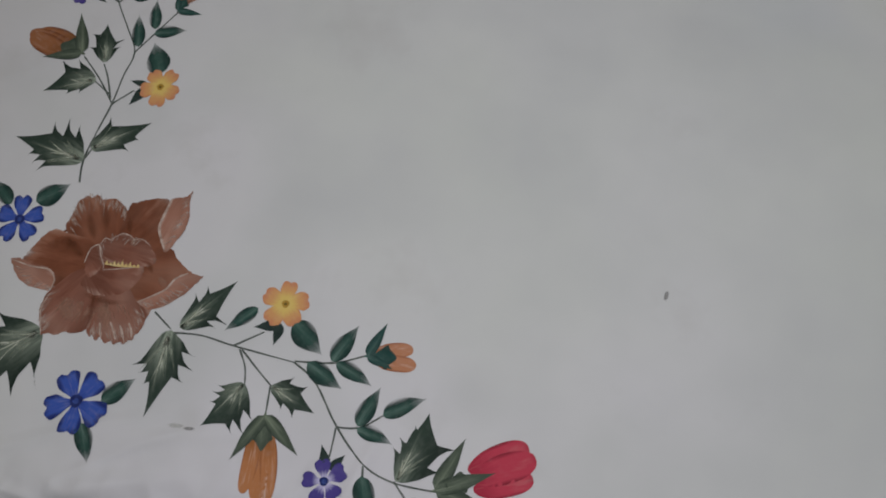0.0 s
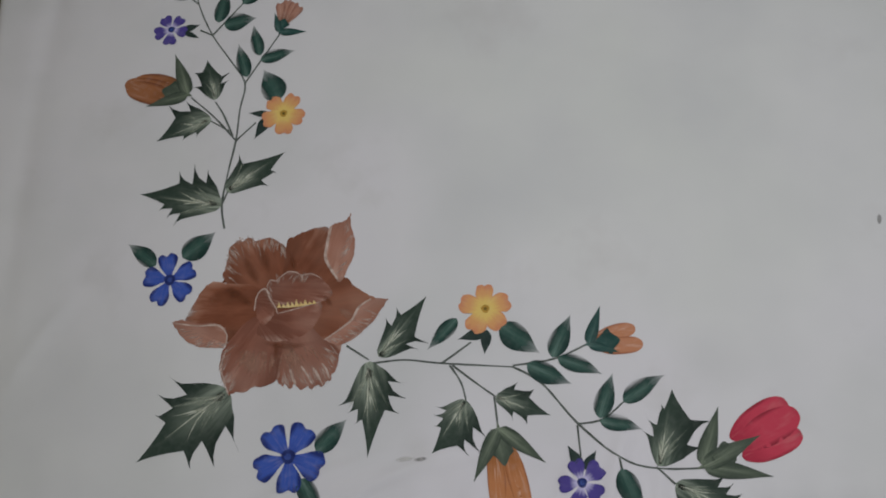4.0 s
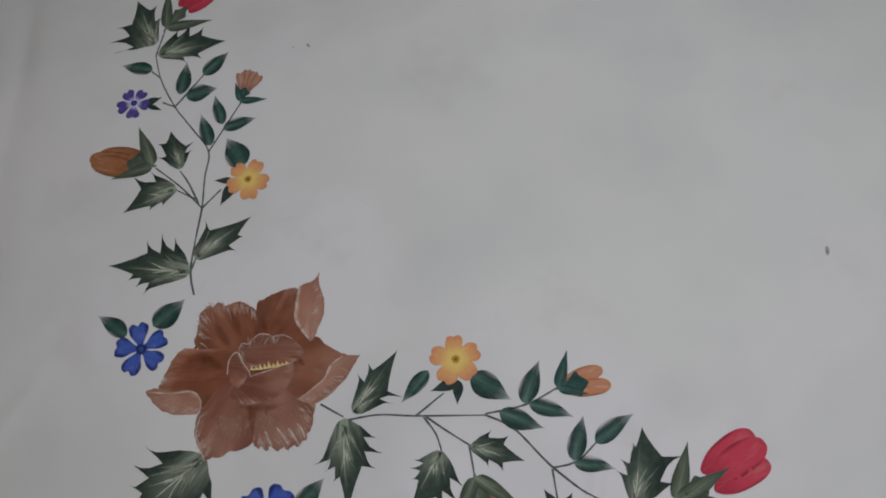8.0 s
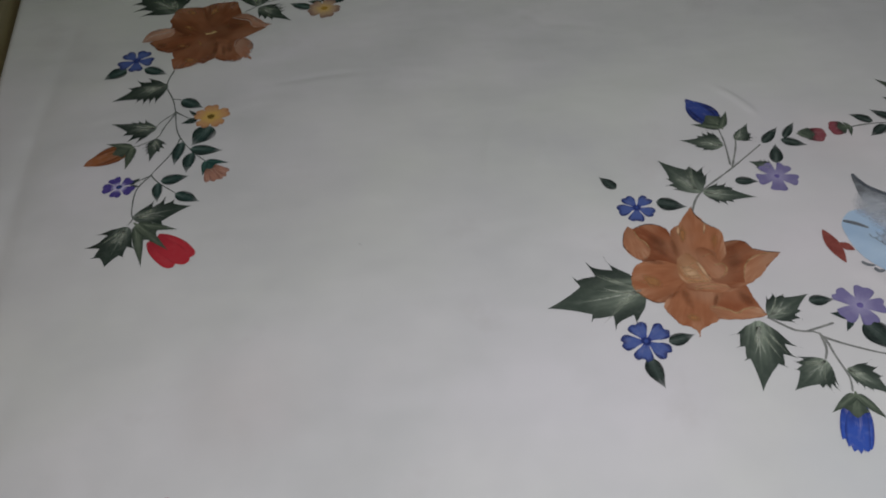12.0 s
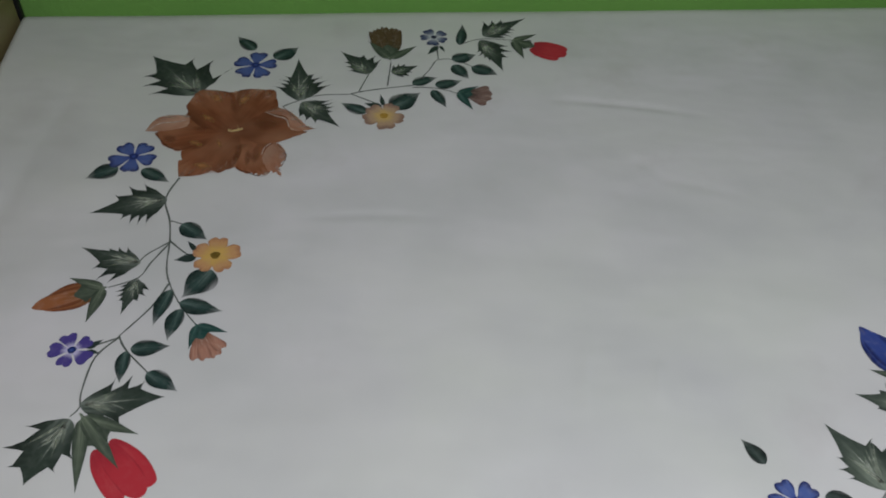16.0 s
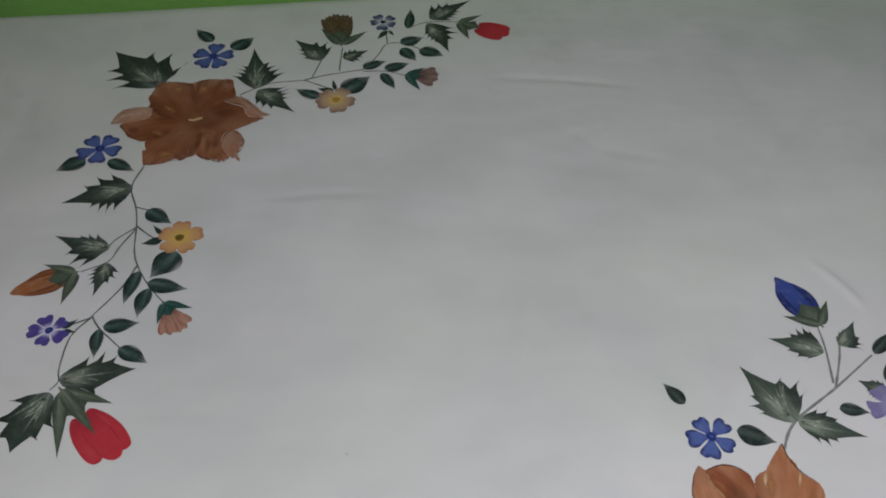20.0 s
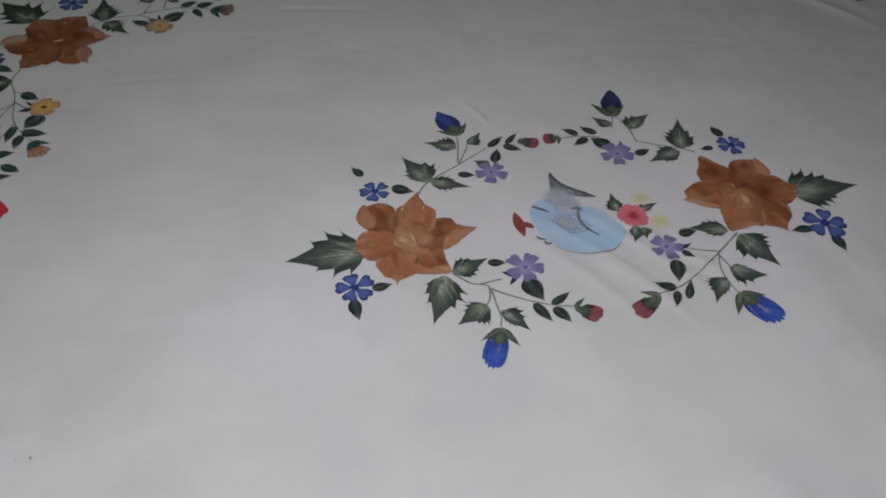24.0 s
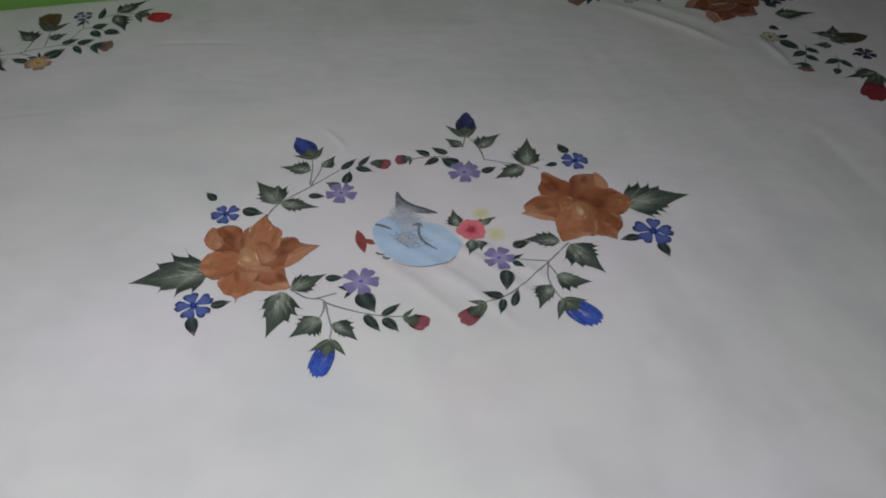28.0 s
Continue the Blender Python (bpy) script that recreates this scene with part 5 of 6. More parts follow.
rose_piece(rose, "petal", "rose_earth", (44, -24), (43, -38), (41, -54), (43, -72), (38, -79), (34, -77), (31, -80), (28, -75), (26, -77), (23, -74), (18, -75), (10, -70), (4, -61), (2, -27), (15, -4), (34, -8))
rose_piece(rose, "petal", "rose_earth", (5, -62), (-4, -68), (-11, -73), (-15, -71), (-20, -69), (-22, -72), (-32, -76), (-52, -78), (-52, -78), (-56, -53), (-53, -50), (-55, -33), (-47, -9), (-7, 4), (9, -30))
rose_piece(rose, "petal", "rose_earth", (-54, -34), (-66, -31), (-75, -25), (-78, -21), (-81, -14), (-87, -6), (-86, -1), (-73, 2), (-59, 9), (-53, 25), (-24, 14), (-14, -6))
rose_piece(rose, "petal_fold", "fold_earth", (-99, 1), (-99, 1), (-93, 17), (-86, 26), (-72, 29), (-56, 28), (-53, 19), (-55, 9), (-73, 1), (-89, 0))
rose_piece(rose, "petal_fold", "fold_earth", (31, 32), (31, 32), (42, 27), (55, 21), (59, 8), (60, 0), (71, -5), (90, -1), (90, -1), (81, 2), (70, 17), (59, 31), (50, 37), (42, 34))
rose_piece(rose, "petal_fold", "fold_earth", (34, -42), (37, -33), (45, -25), (52, -30), (56, -38), (58, -46), (58, -54), (53, -59), (54, -63), (51, -71), (54, -76), (54, -82), (49, -74), (46, -76), (44, -72), (41, -73), (38, -67), (33, -53))
petal_line(rose, 0.0022, "pale_line", (-96, 2), (-85, 14), (-68, 16), (-54, 20))
petal_line(rose, 0.0020, "pale_line", (31, 31), (44, 23), (55, 17), (59, 2))
petal_line(rose, 0.0010, "pale_line", (32, -45), (34, -33), (41, -25))
tint(rose, -0.781, 0.660, -45, 0.025, 0.014, 0.00, "ochre")
tint(rose, -0.744, 0.633, 63, 0.029, 0.014, 0.10, "ochre")
tint(rose, -0.789, 0.621, -46, 0.029, 0.010, 0.10, "ochre")
tint(rose, -0.764, 0.576, -69, 0.019, 0.006, 0.00, "ochre")
tint(rose, -0.797, 0.573, -33, 0.024, 0.011, 0.10, "ochre")
tint(rose, -0.786, 0.534, -22, 0.027, 0.014, 0.00, "ochre")
tint(rose, -0.745, 0.555, 24, 0.020, 0.012, 0.10, "shade")
tint(rose, -0.718, 0.568, -94, 0.042, 0.013, 0.00, "shade")
tint(rose, -0.728, 0.559, -90, 0.036, 0.009, 0.00, "shade")
tint(rose, -0.741, 0.531, 86, 0.028, 0.009, 0.00, "shade")
tint(rose, -0.825, 0.584, -48, 0.025, 0.016, 0.10, "shade")
tint(rose, -0.754, 0.651, -80, 0.035, 0.009, 0.00, "shade")
tint(rose, -0.796, 0.597, -16, 0.026, 0.014, 0.00, "shade")
tint(rose, -0.795, 0.557, 32, 0.028, 0.014, 0.00, "shade")
tint(rose, -0.732, 0.606, -17, 0.041, 0.025, 0.00, "shade")
petal_line(rose, 0.0014, "dark_line", (-86, -3), (-81, -14), (-68, -29), (-55, -34))
petal_line(rose, 0.0010, "dark_line", (50, 40), (60, 27), (74, 6), (87, -2))
petal_line(rose, 0.0010, "dark_line", (-36, 76), (-17, 71), (-8, 65), (-1, 73), (12, 76))
petal_line(rose, 0.0014, "dark_line", (6, -64), (11, -70), (20, -74), (28, -79), (37, -80))
petal_line(rose, 0.0010, "dark_line", (49, -30), (57, -42), (58, -51), (54, -66))
stamens(rose, -0.753, 0.589, 11, 0.016, 0.007)
fringe(rose, 9, 26, "fringe", (-90, 18), (-82, 26), (-70, 29), (-57, 27))
fringe(rose, 9, 26, "fringe", (84, 1), (72, 14), (60, 30), (46, 36), (34, 33))
fringe(rose, 8, 18, "fringe", (57, -40), (58, -52), (54, -64), (52, -74))
fringe(rose, 16, 22, "blush_line", (-56, 54), (-48, 72), (-30, 75), (-10, 68))
fringe(rose, 16, 22, "blush_line", (-3, 72), (12, 76), (30, 74), (41, 66))
fringe(rose, 14, 20, "blush_line", (-52, -76), (-30, -75), (-12, -72), (4, -63))
toothed_leaf(-0.793, 0.660, 129, 0.104, 0.043, 0.052, "leaf_dark", ((0.36, 1.0), (0.54, 0.86), (0.70, 0.66)), ((0.18, 1.0), (0.46, 0.86), (0.64, 0.62)))
blossom(-0.849, 0.548, -90, 0.025, "dusk")
plain_leaf(-0.862, 0.531, -150, 0.034, 0.023)
plain_leaf(-0.837, 0.527, -35, 0.037, 0.017)
blossom(-0.732, 0.717, 81, 0.026, "dusk")
plain_leaf(-0.735, 0.750, 127, 0.039, 0.018)
plain_leaf(-0.710, 0.730, 41, 0.037, 0.024)
toothed_leaf(-0.676, 0.643, 93, 0.087, 0.026, 0.034, "leaf_dark")
toothed_leaf(-0.674, 0.640, -47, 0.066, 0.026, 0.021, "leaf_dark")
stem((-0.695, 0.633), (-0.674, 0.645), (-0.654, 0.653), (-0.614, 0.654))
stem((-0.796, 0.512), (-0.804, 0.490), (-0.805, 0.473), (-0.797, 0.447), (-0.793, 0.419), (-0.791, 0.384), (-0.785, 0.362), (-0.771, 0.334), (-0.753, 0.309))
stem((-0.793, 0.419), (-0.774, 0.400), (-0.766, 0.400))
stem((-0.793, 0.417), (-0.812, 0.401), (-0.818, 0.390))
stem((-0.793, 0.415), (-0.807, 0.389), (-0.815, 0.371), (-0.840, 0.360))
stem((-0.786, 0.362), (-0.797, 0.335), (-0.820, 0.302))
stem((-0.820, 0.300), (-0.836, 0.279), (-0.840, 0.243), (-0.838, 0.229), (-0.844, 0.220))
stem((-0.820, 0.302), (-0.812, 0.287), (-0.789, 0.261))
stem((-0.820, 0.300), (-0.840, 0.292))
stem((-0.796, 0.447), (-0.784, 0.442))
toothed_leaf(-0.804, 0.479, -166, 0.076, 0.030, 0.030, "leaf_dark")
toothed_leaf(-0.816, 0.390, 159, 0.063, 0.031, 0.013, "leaf_dark")
toothed_leaf(-0.815, 0.369, -101, 0.044, 0.015, 0.014, "leaf_dark")
bud(-0.842, 0.360, -161, 0.065, 0.039, "rust", (-0.878, 0.373), (-0.852, 0.318))
plain_leaf(-0.785, 0.442, -40, 0.035, 0.019)
blossom(-0.747, 0.397, 12, 0.024, "honey")
sepal(-0.765, 0.403, 126, 0.019, 0.005)
sepal(-0.764, 0.396, -170, 0.022, 0.010)
plain_leaf(-0.748, 0.378, -125, 0.040, 0.029)
plain_leaf(-0.783, 0.355, -103, 0.043, 0.014)
plain_leaf(-0.773, 0.339, -18, 0.041, 0.018)
plain_leaf(-0.771, 0.331, -101, 0.036, 0.015)
bud(-0.755, 0.312, -65, 0.044, 0.029, "faded", (-0.726, 0.301), (-0.758, 0.284))
blossom(-0.857, 0.288, 108, 0.019, "violet")
sepal(-0.845, 0.289, 38, 0.016, 0.006)
sepal(-0.844, 0.287, -18, 0.013, 0.004)
plain_leaf(-0.808, 0.287, 3, 0.033, 0.017)
plain_leaf(-0.811, 0.285, -90, 0.033, 0.012)
plain_leaf(-0.790, 0.261, -36, 0.034, 0.016)
toothed_leaf(-0.838, 0.231, 4, 0.067, 0.022, 0.026, "leaf_dark", ((0.38, 1.0), (0.58, 1.0), (0.74, 0.75)), ((0.34, 0.9), (0.52, 1.0)))
toothed_leaf(-0.844, 0.218, -110, 0.062, 0.024, 0.030, "leaf_dark", ((0.52, 0.95), (0.74, 0.60)), ((0.28, 1.05), (0.62, 1.0), (0.84, 0.62)))
bud(-0.836, 0.222, -52, 0.098, 0.039, "scarlet", (-0.786, 0.200), (-0.825, 0.150), (-0.796, 0.169))
stem((-0.617, 0.655), (-0.591, 0.662), (-0.550, 0.669), (-0.540, 0.672), (-0.521, 0.701), (-0.509, 0.723), (-0.487, 0.722), (-0.464, 0.705))
stem((-0.617, 0.655), (-0.581, 0.631))
stem((-0.607, 0.660), (-0.595, 0.694))
stem((-0.573, 0.670), (-0.567, 0.720))
stem((-0.543, 0.666), (-0.513, 0.663), (-0.490, 0.652))
stem((-0.508, 0.725), (-0.508, 0.751))
stem((-0.479, 0.756), (-0.450, 0.769), (-0.411, 0.765))
toothed_leaf(-0.595, 0.694, 124, 0.060, 0.015, 0.032, "leaf_dark")
bud(-0.568, 0.723, 94, 0.078, 0.043, "brown", (-0.594, 0.766), (-0.533, 0.754))
toothed_leaf(-0.567, 0.696, 24, 0.037, 0.016, 0.016, "leaf_dark")
blossom(-0.510, 0.774, -177, 0.019, "navy")
sepal(-0.506, 0.754, -127, 0.025, 0.008)
sepal(-0.504, 0.754, -67, 0.015, 0.004)
plain_leaf(-0.479, 0.756, 80, 0.048, 0.013)
toothed_leaf(-0.446, 0.775, 35, 0.075, 0.025, 0.021, "leaf_dark")
toothed_leaf(-0.451, 0.766, -73, 0.073, 0.028, 0.015, "leaf_dark")
bud(-0.411, 0.765, -30, 0.075, 0.040, "scarlet", (-0.375, 0.778), (-0.400, 0.722))
plain_leaf(-0.491, 0.722, 20, 0.033, 0.021)
plain_leaf(-0.490, 0.712, -62, 0.034, 0.018)
plain_leaf(-0.468, 0.706, -30, 0.034, 0.022)
plain_leaf(-0.543, 0.672, 23, 0.033, 0.017)
plain_leaf(-0.516, 0.668, 17, 0.034, 0.018)
plain_leaf(-0.520, 0.660, -68, 0.037, 0.014)
bud(-0.491, 0.653, -12, 0.043, 0.038, "mauve", (-0.463, 0.666), (-0.475, 0.619))
plain_leaf(-0.570, 0.625, 40, 0.045, 0.029)
plain_leaf(-0.598, 0.618, 147, 0.035, 0.017)
blossom(-0.579, 0.611, -15, 0.025, "pale")
sepal(-0.579, 0.630, 97, 0.023, 0.005)
sepal(-0.581, 0.628, 159, 0.022, 0.010)

# spray C
rose = rose_heart(-0.244, 0.006, "rose_warm", (-46, -27), (39, -23), (39, 33), (-10, 58), (-10, 56), (-42, 26))
rose_piece(rose, "petal", "rose_peach", (-10, 58), (-3, 67), (3, 69), (12, 78), (22, 88), (27, 93), (27, 93), (27, 81), (31, 73), (32, 66), (36, 60), (42, 55), (45, 47), (42, 35), (34, 15), (1, -4), (-16, 20))
rose_piece(rose, "petal", "rose_warm", (-10, 56), (-11, 67), (-21, 75), (-32, 78), (-45, 75), (-51, 79), (-58, 70), (-64, 52), (-60, 41), (-53, 30), (-37, 16), (-10, -1), (-4, 32))
rose_piece(rose, "petal", "rose_peach", (-42, 26), (-53, 27), (-63, 22), (-70, 10), (-73, 0), (-71, -10), (-64, -21), (-56, -28), (-47, -29), (-25, -20), (-4, -2), (-27, 22))
rose_piece(rose, "petal", "rose_peach", (-46, -27), (-51, -35), (-50, -42), (-47, -49), (-43, -59), (-35, -64), (-30, -71), (-31, -78), (-31, -78), (-25, -69), (-16, -66), (-3, -61), (-3, -50), (15, -26), (-2, -3), (-27, -12))
rose_piece(rose, "petal", "rose_warm", (39, -23), (40, -43), (42, -58), (44, -67), (44, -67), (31, -68), (16, -66), (0, -62), (-8, -55), (-7, -28), (1, -4), (32, -12))
rose_piece(rose, "petal", "rose_warm", (39, 33), (45, 35), (55, 34), (63, 30), (65, 23), (69, 17), (79, 12), (93, 7), (93, 7), (81, -1), (67, -11), (52, -22), (38, -26), (16, -30), (0, -7), (20, 15))
rose_piece(rose, "petal_fold", "fold_warm", (-51, 79), (-51, 79), (-47, 74), (-46, 63), (-41, 56), (-38, 49), (-39, 39), (-46, 31), (-54, 31), (-61, 40), (-64, 51), (-60, 67))
rose_piece(rose, "petal_fold", "fold_warm", (93, 7), (93, 7), (81, 9), (69, 10), (58, 6), (54, 2), (47, -5), (41, -18), (41, -24), (52, -22), (65, -14), (71, -6), (78, -3), (84, 2))
rose_piece(rose, "petal_fold", "fold_warm", (-8, -44), (0, -44), (9, -51), (16, -57), (26, -54), (35, -54), (42, -59), (44, -67), (44, -67), (31, -67), (14, -65), (1, -62), (-5, -55))
rose_piece(rose, "inner_petal", "rose_peach", (8, 31), (18, 32), (27, 23), (25, 11), (32, 5), (30, -4), (22, -11), (13, -12), (8, -3), (5, 10))
rose_piece(rose, "inner_petal", "heart_warm", (-16, 22), (-6, 28), (0, 27), (4, 18), (6, 8), (7, -4), (8, -13), (-3, -16), (-16, -11), (-22, 1))
rose_piece(rose, "inner_petal", "rose_peach", (-18, -12), (3, -14), (17, -19), (23, -26), (12, -30), (-6, -25), (-18, -20))
petal_line(rose, 0.0020, "pale_warm", (-46, 71), (-45, 61), (-40, 53), (-38, 41))
petal_line(rose, 0.0020, "pale_warm", (84, 9), (68, 9), (57, 5), (48, -4), (41, -19))
petal_line(rose, 0.0022, "pale_warm", (-5, -45), (9, -52), (16, -58), (26, -55), (37, -56))
petal_line(rose, 0.0010, "pale_warm", (10, 19), (20, 22), (25, 16))
petal_line(rose, 0.0022, "pale_warm", (19, 6), (28, 6), (29, -2), (22, -10))
petal_line(rose, 0.0014, "pale_warm", (-12, -17), (7, -18), (22, -26))
petal_line(rose, 0.0014, "pale_warm", (-13, -20), (2, -22), (9, -25))
petal_line(rose, 0.0010, "pale_warm", (-73, 0), (-71, -10), (-64, -21))
petal_line(rose, 0.0010, "pale_warm", (-66, 5), (-59, -1), (-53, -9))
petal_line(rose, 0.0010, "dark_line", (-58, 70), (-64, 54), (-60, 41))
petal_line(rose, 0.0014, "dark_line", (67, 19), (79, 12), (93, 7))
petal_line(rose, 0.0010, "dark_line", (41, 34), (55, 34), (63, 29), (66, 21))
petal_line(rose, 0.0014, "dark_line", (-45, 75), (-32, 78), (-20, 75), (-11, 67))
petal_line(rose, 0.0014, "dark_line", (27, 92), (27, 80), (32, 66), (42, 55))
petal_line(rose, 0.0010, "dark_line", (-71, -10), (-64, -21), (-56, -28), (-47, -28))
tint(rose, -0.210, 0.075, -115, 0.023, 0.004, 0.00, "glow")
tint(rose, -0.240, 0.077, -110, 0.020, 0.005, 0.00, "glow")
tint(rose, -0.235, 0.078, -109, 0.034, 0.010, 0.00, "ochre")
tint(rose, -0.206, 0.059, -111, 0.031, 0.009, 0.00, "ochre")
tint(rose, -0.262, 0.021, -54, 0.032, 0.019, 0.00, "glow")
tint(rose, -0.241, 0.024, -83, 0.032, 0.006, 0.00, "glow")
tint(rose, -0.304, 0.018, -53, 0.030, 0.017, 0.00, "ochre")
tint(rose, -0.279, -0.043, -35, 0.019, 0.013, 0.00, "ochre")
tint(rose, -0.274, 0.073, -86, 0.043, 0.029, 0.00, "shade")
tint(rose, -0.195, 0.035, -114, 0.044, 0.025, 0.00, "shade")
tint(rose, -0.216, -0.020, -76, 0.033, 0.017, 0.00, "shade")
tint(rose, -0.269, -0.008, -88, 0.031, 0.013, 0.00, "shade")
tint(rose, -0.297, 0.036, -24, 0.030, 0.008, 0.00, "shade")
tint(rose, -0.255, 0.061, -95, 0.034, 0.010, 0.00, "shade")
tint(rose, -0.290, -0.021, 27, 0.022, 0.007, 0.00, "shade")
tint(rose, -0.249, -0.044, 59, 0.026, 0.007, 0.00, "shade")
petal_line(rose, 0.0010, "pale_warm", (-16, 9), (-6, 12), (4, 15))
petal_line(rose, 0.0014, "pale_warm", (-16, 5), (-6, 4), (5, 5))
petal_line(rose, 0.0020, "pale_warm", (-17, -1), (-7, -3), (5, -4))
petal_line(rose, 0.0022, "pale_warm", (-17, -7), (-6, -11), (6, -13))
toothed_leaf(-0.303, -0.003, -179, 0.107, 0.041, 0.050, "leaf_grey")
blossom(-0.327, -0.065, 169, 0.025, "dusk")
plain_leaf(-0.306, -0.071, 8, 0.027, 0.014, "plain_grey")
plain_leaf(-0.331, -0.084, -85, 0.035, 0.016, "plain_grey")
blossom(-0.275, 0.111, -109, 0.021, "dusk")
plain_leaf(-0.251, 0.115, -27, 0.033, 0.019, "plain_grey")
plain_leaf(-0.288, 0.145, 119, 0.026, 0.013, "plain_grey")
toothed_leaf(-0.198, 0.117, 114, 0.068, 0.022, 0.034, "leaf_grey")
toothed_leaf(-0.195, 0.117, -21, 0.059, 0.019, 0.018, "leaf_grey")
stem((-0.218, 0.091), (-0.198, 0.117), (-0.147, 0.147), (-0.098, 0.178), tone="stem_pale")
stem((-0.147, 0.147), (-0.127, 0.183), (-0.121, 0.202), tone="stem_pale")
stem((-0.147, 0.152), (-0.138, 0.191), (-0.135, 0.217), tone="stem_pale")
toothed_leaf(-0.141, 0.186, 156, 0.051, 0.014, 0.023, "leaf_grey")
toothed_leaf(-0.124, 0.192, 44, 0.037, 0.007, 0.018, "leaf_grey")
bud(-0.130, 0.214, 109, 0.069, 0.046, "indigo", (-0.113, 0.245), (-0.164, 0.231))
plain_leaf(-0.153, 0.126, -16, 0.026, 0.013, "plain_grey")
plain_leaf(-0.095, 0.179, 39, 0.036, 0.012, "plain_grey")
plain_leaf(-0.067, 0.182, 45, 0.033, 0.010, "plain_grey")
plain_leaf(-0.072, 0.180, -33, 0.030, 0.014, "plain_grey")
bud(-0.049, 0.185, -19, 0.034, 0.026, "crimson", (-0.031, 0.192), (-0.033, 0.169))
blossom(-0.104, 0.122, -32, 0.022, "lilac")
plain_leaf(-0.095, 0.143, 67, 0.033, 0.015, "plain_grey")
sepal(-0.108, 0.136, 137, 0.018, 0.009)
toothed_leaf(-0.103, 0.136, 141, 0.027, 0.013, 0.012, "leaf_grey")
toothed_leaf(0.097, 0.130, 74, 0.029, 0.009, 0.016, "leaf_grey")
stem((-0.201, -0.063), (-0.182, -0.084), (-0.161, -0.093), (-0.159, -0.122), (-0.158, -0.145), (-0.163, -0.160), tone="stem_pale")
stem((-0.162, -0.095), (-0.146, -0.108), (-0.115, -0.127), (-0.085, -0.140), (-0.060, -0.146), tone="stem_pale")
stem((-0.161, -0.093), (-0.163, -0.110), (-0.170, -0.122), tone="stem_pale")
stem((-0.172, -0.088), (-0.142, -0.084), tone="stem_pale")
toothed_leaf(-0.200, -0.063, 20, 0.054, 0.022, 0.020, "leaf_grey")
toothed_leaf(-0.212, -0.065, -111, 0.083, 0.034, 0.023, "leaf_grey")
toothed_leaf(-0.170, -0.123, -150, 0.050, 0.027, 0.022, "leaf_grey")
toothed_leaf(-0.156, -0.136, -53, 0.046, 0.020, 0.011, "leaf_grey")
plain_leaf(-0.153, -0.053, -9, 0.025, 0.013, "plain_grey")
blossom(-0.107, -0.070, -15, 0.024, "lilac")
sepal(-0.121, -0.081, 155, 0.021, 0.009)
sepal(-0.122, -0.083, -133, 0.019, 0.006)
plain_leaf(-0.112, -0.089, -72, 0.042, 0.026, "plain_grey")
plain_leaf(-0.092, -0.137, 29, 0.033, 0.011, "plain_grey")
plain_leaf(-0.113, -0.131, -66, 0.036, 0.014, "plain_grey")
plain_leaf(-0.091, -0.142, -61, 0.031, 0.015, "plain_grey")
bud(-0.066, -0.146, -35, 0.037, 0.028, "crimson", (-0.048, -0.134), (-0.053, -0.167))
bud(-0.161, -0.161, -115, 0.065, 0.036, "royal", (-0.192, -0.177), (-0.147, -0.194))

# spray D
rose = rose_heart(0.235, 0.014, "rose_warm", (-41, -25), (3, -66), (48, -29), (57, 29), (5, 56), (-29, 88))
rose_piece(rose, "petal", "rose_warm", (-29, 88), (-29, 88), (-19, 77), (-5, 65), (5, 54), (11, 15), (-15, -7), (-44, 10), (-47, 34), (-45, 55), (-36, 67))
rose_piece(rose, "petal", "rose_warm", (5, 56), (16, 68), (31, 70), (49, 67), (58, 55), (63, 42), (55, 24), (26, -8), (-8, -1), (-3, 28))
rose_piece(rose, "petal", "rose_warm", (57, 29), (69, 20), (77, 8), (84, 0), (80, -13), (63, -30), (45, -34), (13, -26), (11, 8))
rose_piece(rose, "petal", "rose_warm", (48, -29), (51, -40), (46, -59), (36, -69), (28, -84), (28, -84), (16, -74), (1, -67), (-13, -46), (9, -5))
rose_piece(rose, "petal", "rose_peach", (3, -66), (-12, -66), (-31, -69), (-50, -71), (-50, -71), (-51, -63), (-48, -45), (-44, -24), (-11, 10), (22, -8))
rose_piece(rose, "petal", "rose_warm", (-41, -25), (-58, -21), (-71, -10), (-77, -3), (-89, 1), (-89, 1), (-81, 6), (-80, 17), (-67, 27), (-52, 34), (-39, 33), (-6, 12), (-18, -13))
rose_piece(rose, "petal_fold", "fold_warm", (52, 71), (60, 59), (62, 39), (56, 28), (44, 35), (45, 50))
rose_piece(rose, "petal_fold", "fold_warm", (-89, 1), (-89, 1), (-74, 3), (-57, -8), (-41, -23), (-58, -21), (-72, -12))
rose_piece(rose, "petal_fold", "fold_warm", (-50, -71), (-50, -71), (-37, -61), (-19, -58), (-2, -64), (-17, -67), (-33, -70))
rose_piece(rose, "inner_petal", "rose_peach", (-23, 21), (-10, 24), (-4, 16), (-11, -7), (-27, -8), (-28, 6))
rose_piece(rose, "inner_petal", "heart_warm", (-5, 4), (7, 5), (13, -10), (2, -30), (-12, -33), (-20, -28))
tint(rose, 0.214, 0.085, -96, 0.039, 0.035, 0.00, "shade")
tint(rose, 0.167, 0.032, -28, 0.034, 0.027, 0.00, "shade")
tint(rose, 0.256, 0.073, -24, 0.022, 0.030, 0.00, "shade")
tint(rose, 0.269, 0.031, -99, 0.039, 0.040, 0.00, "shade")
tint(rose, 0.239, 0.037, -48, 0.027, 0.019, 0.00, "shade")
tint(rose, 0.234, 0.018, -95, 0.035, 0.017, 0.00, "glow")
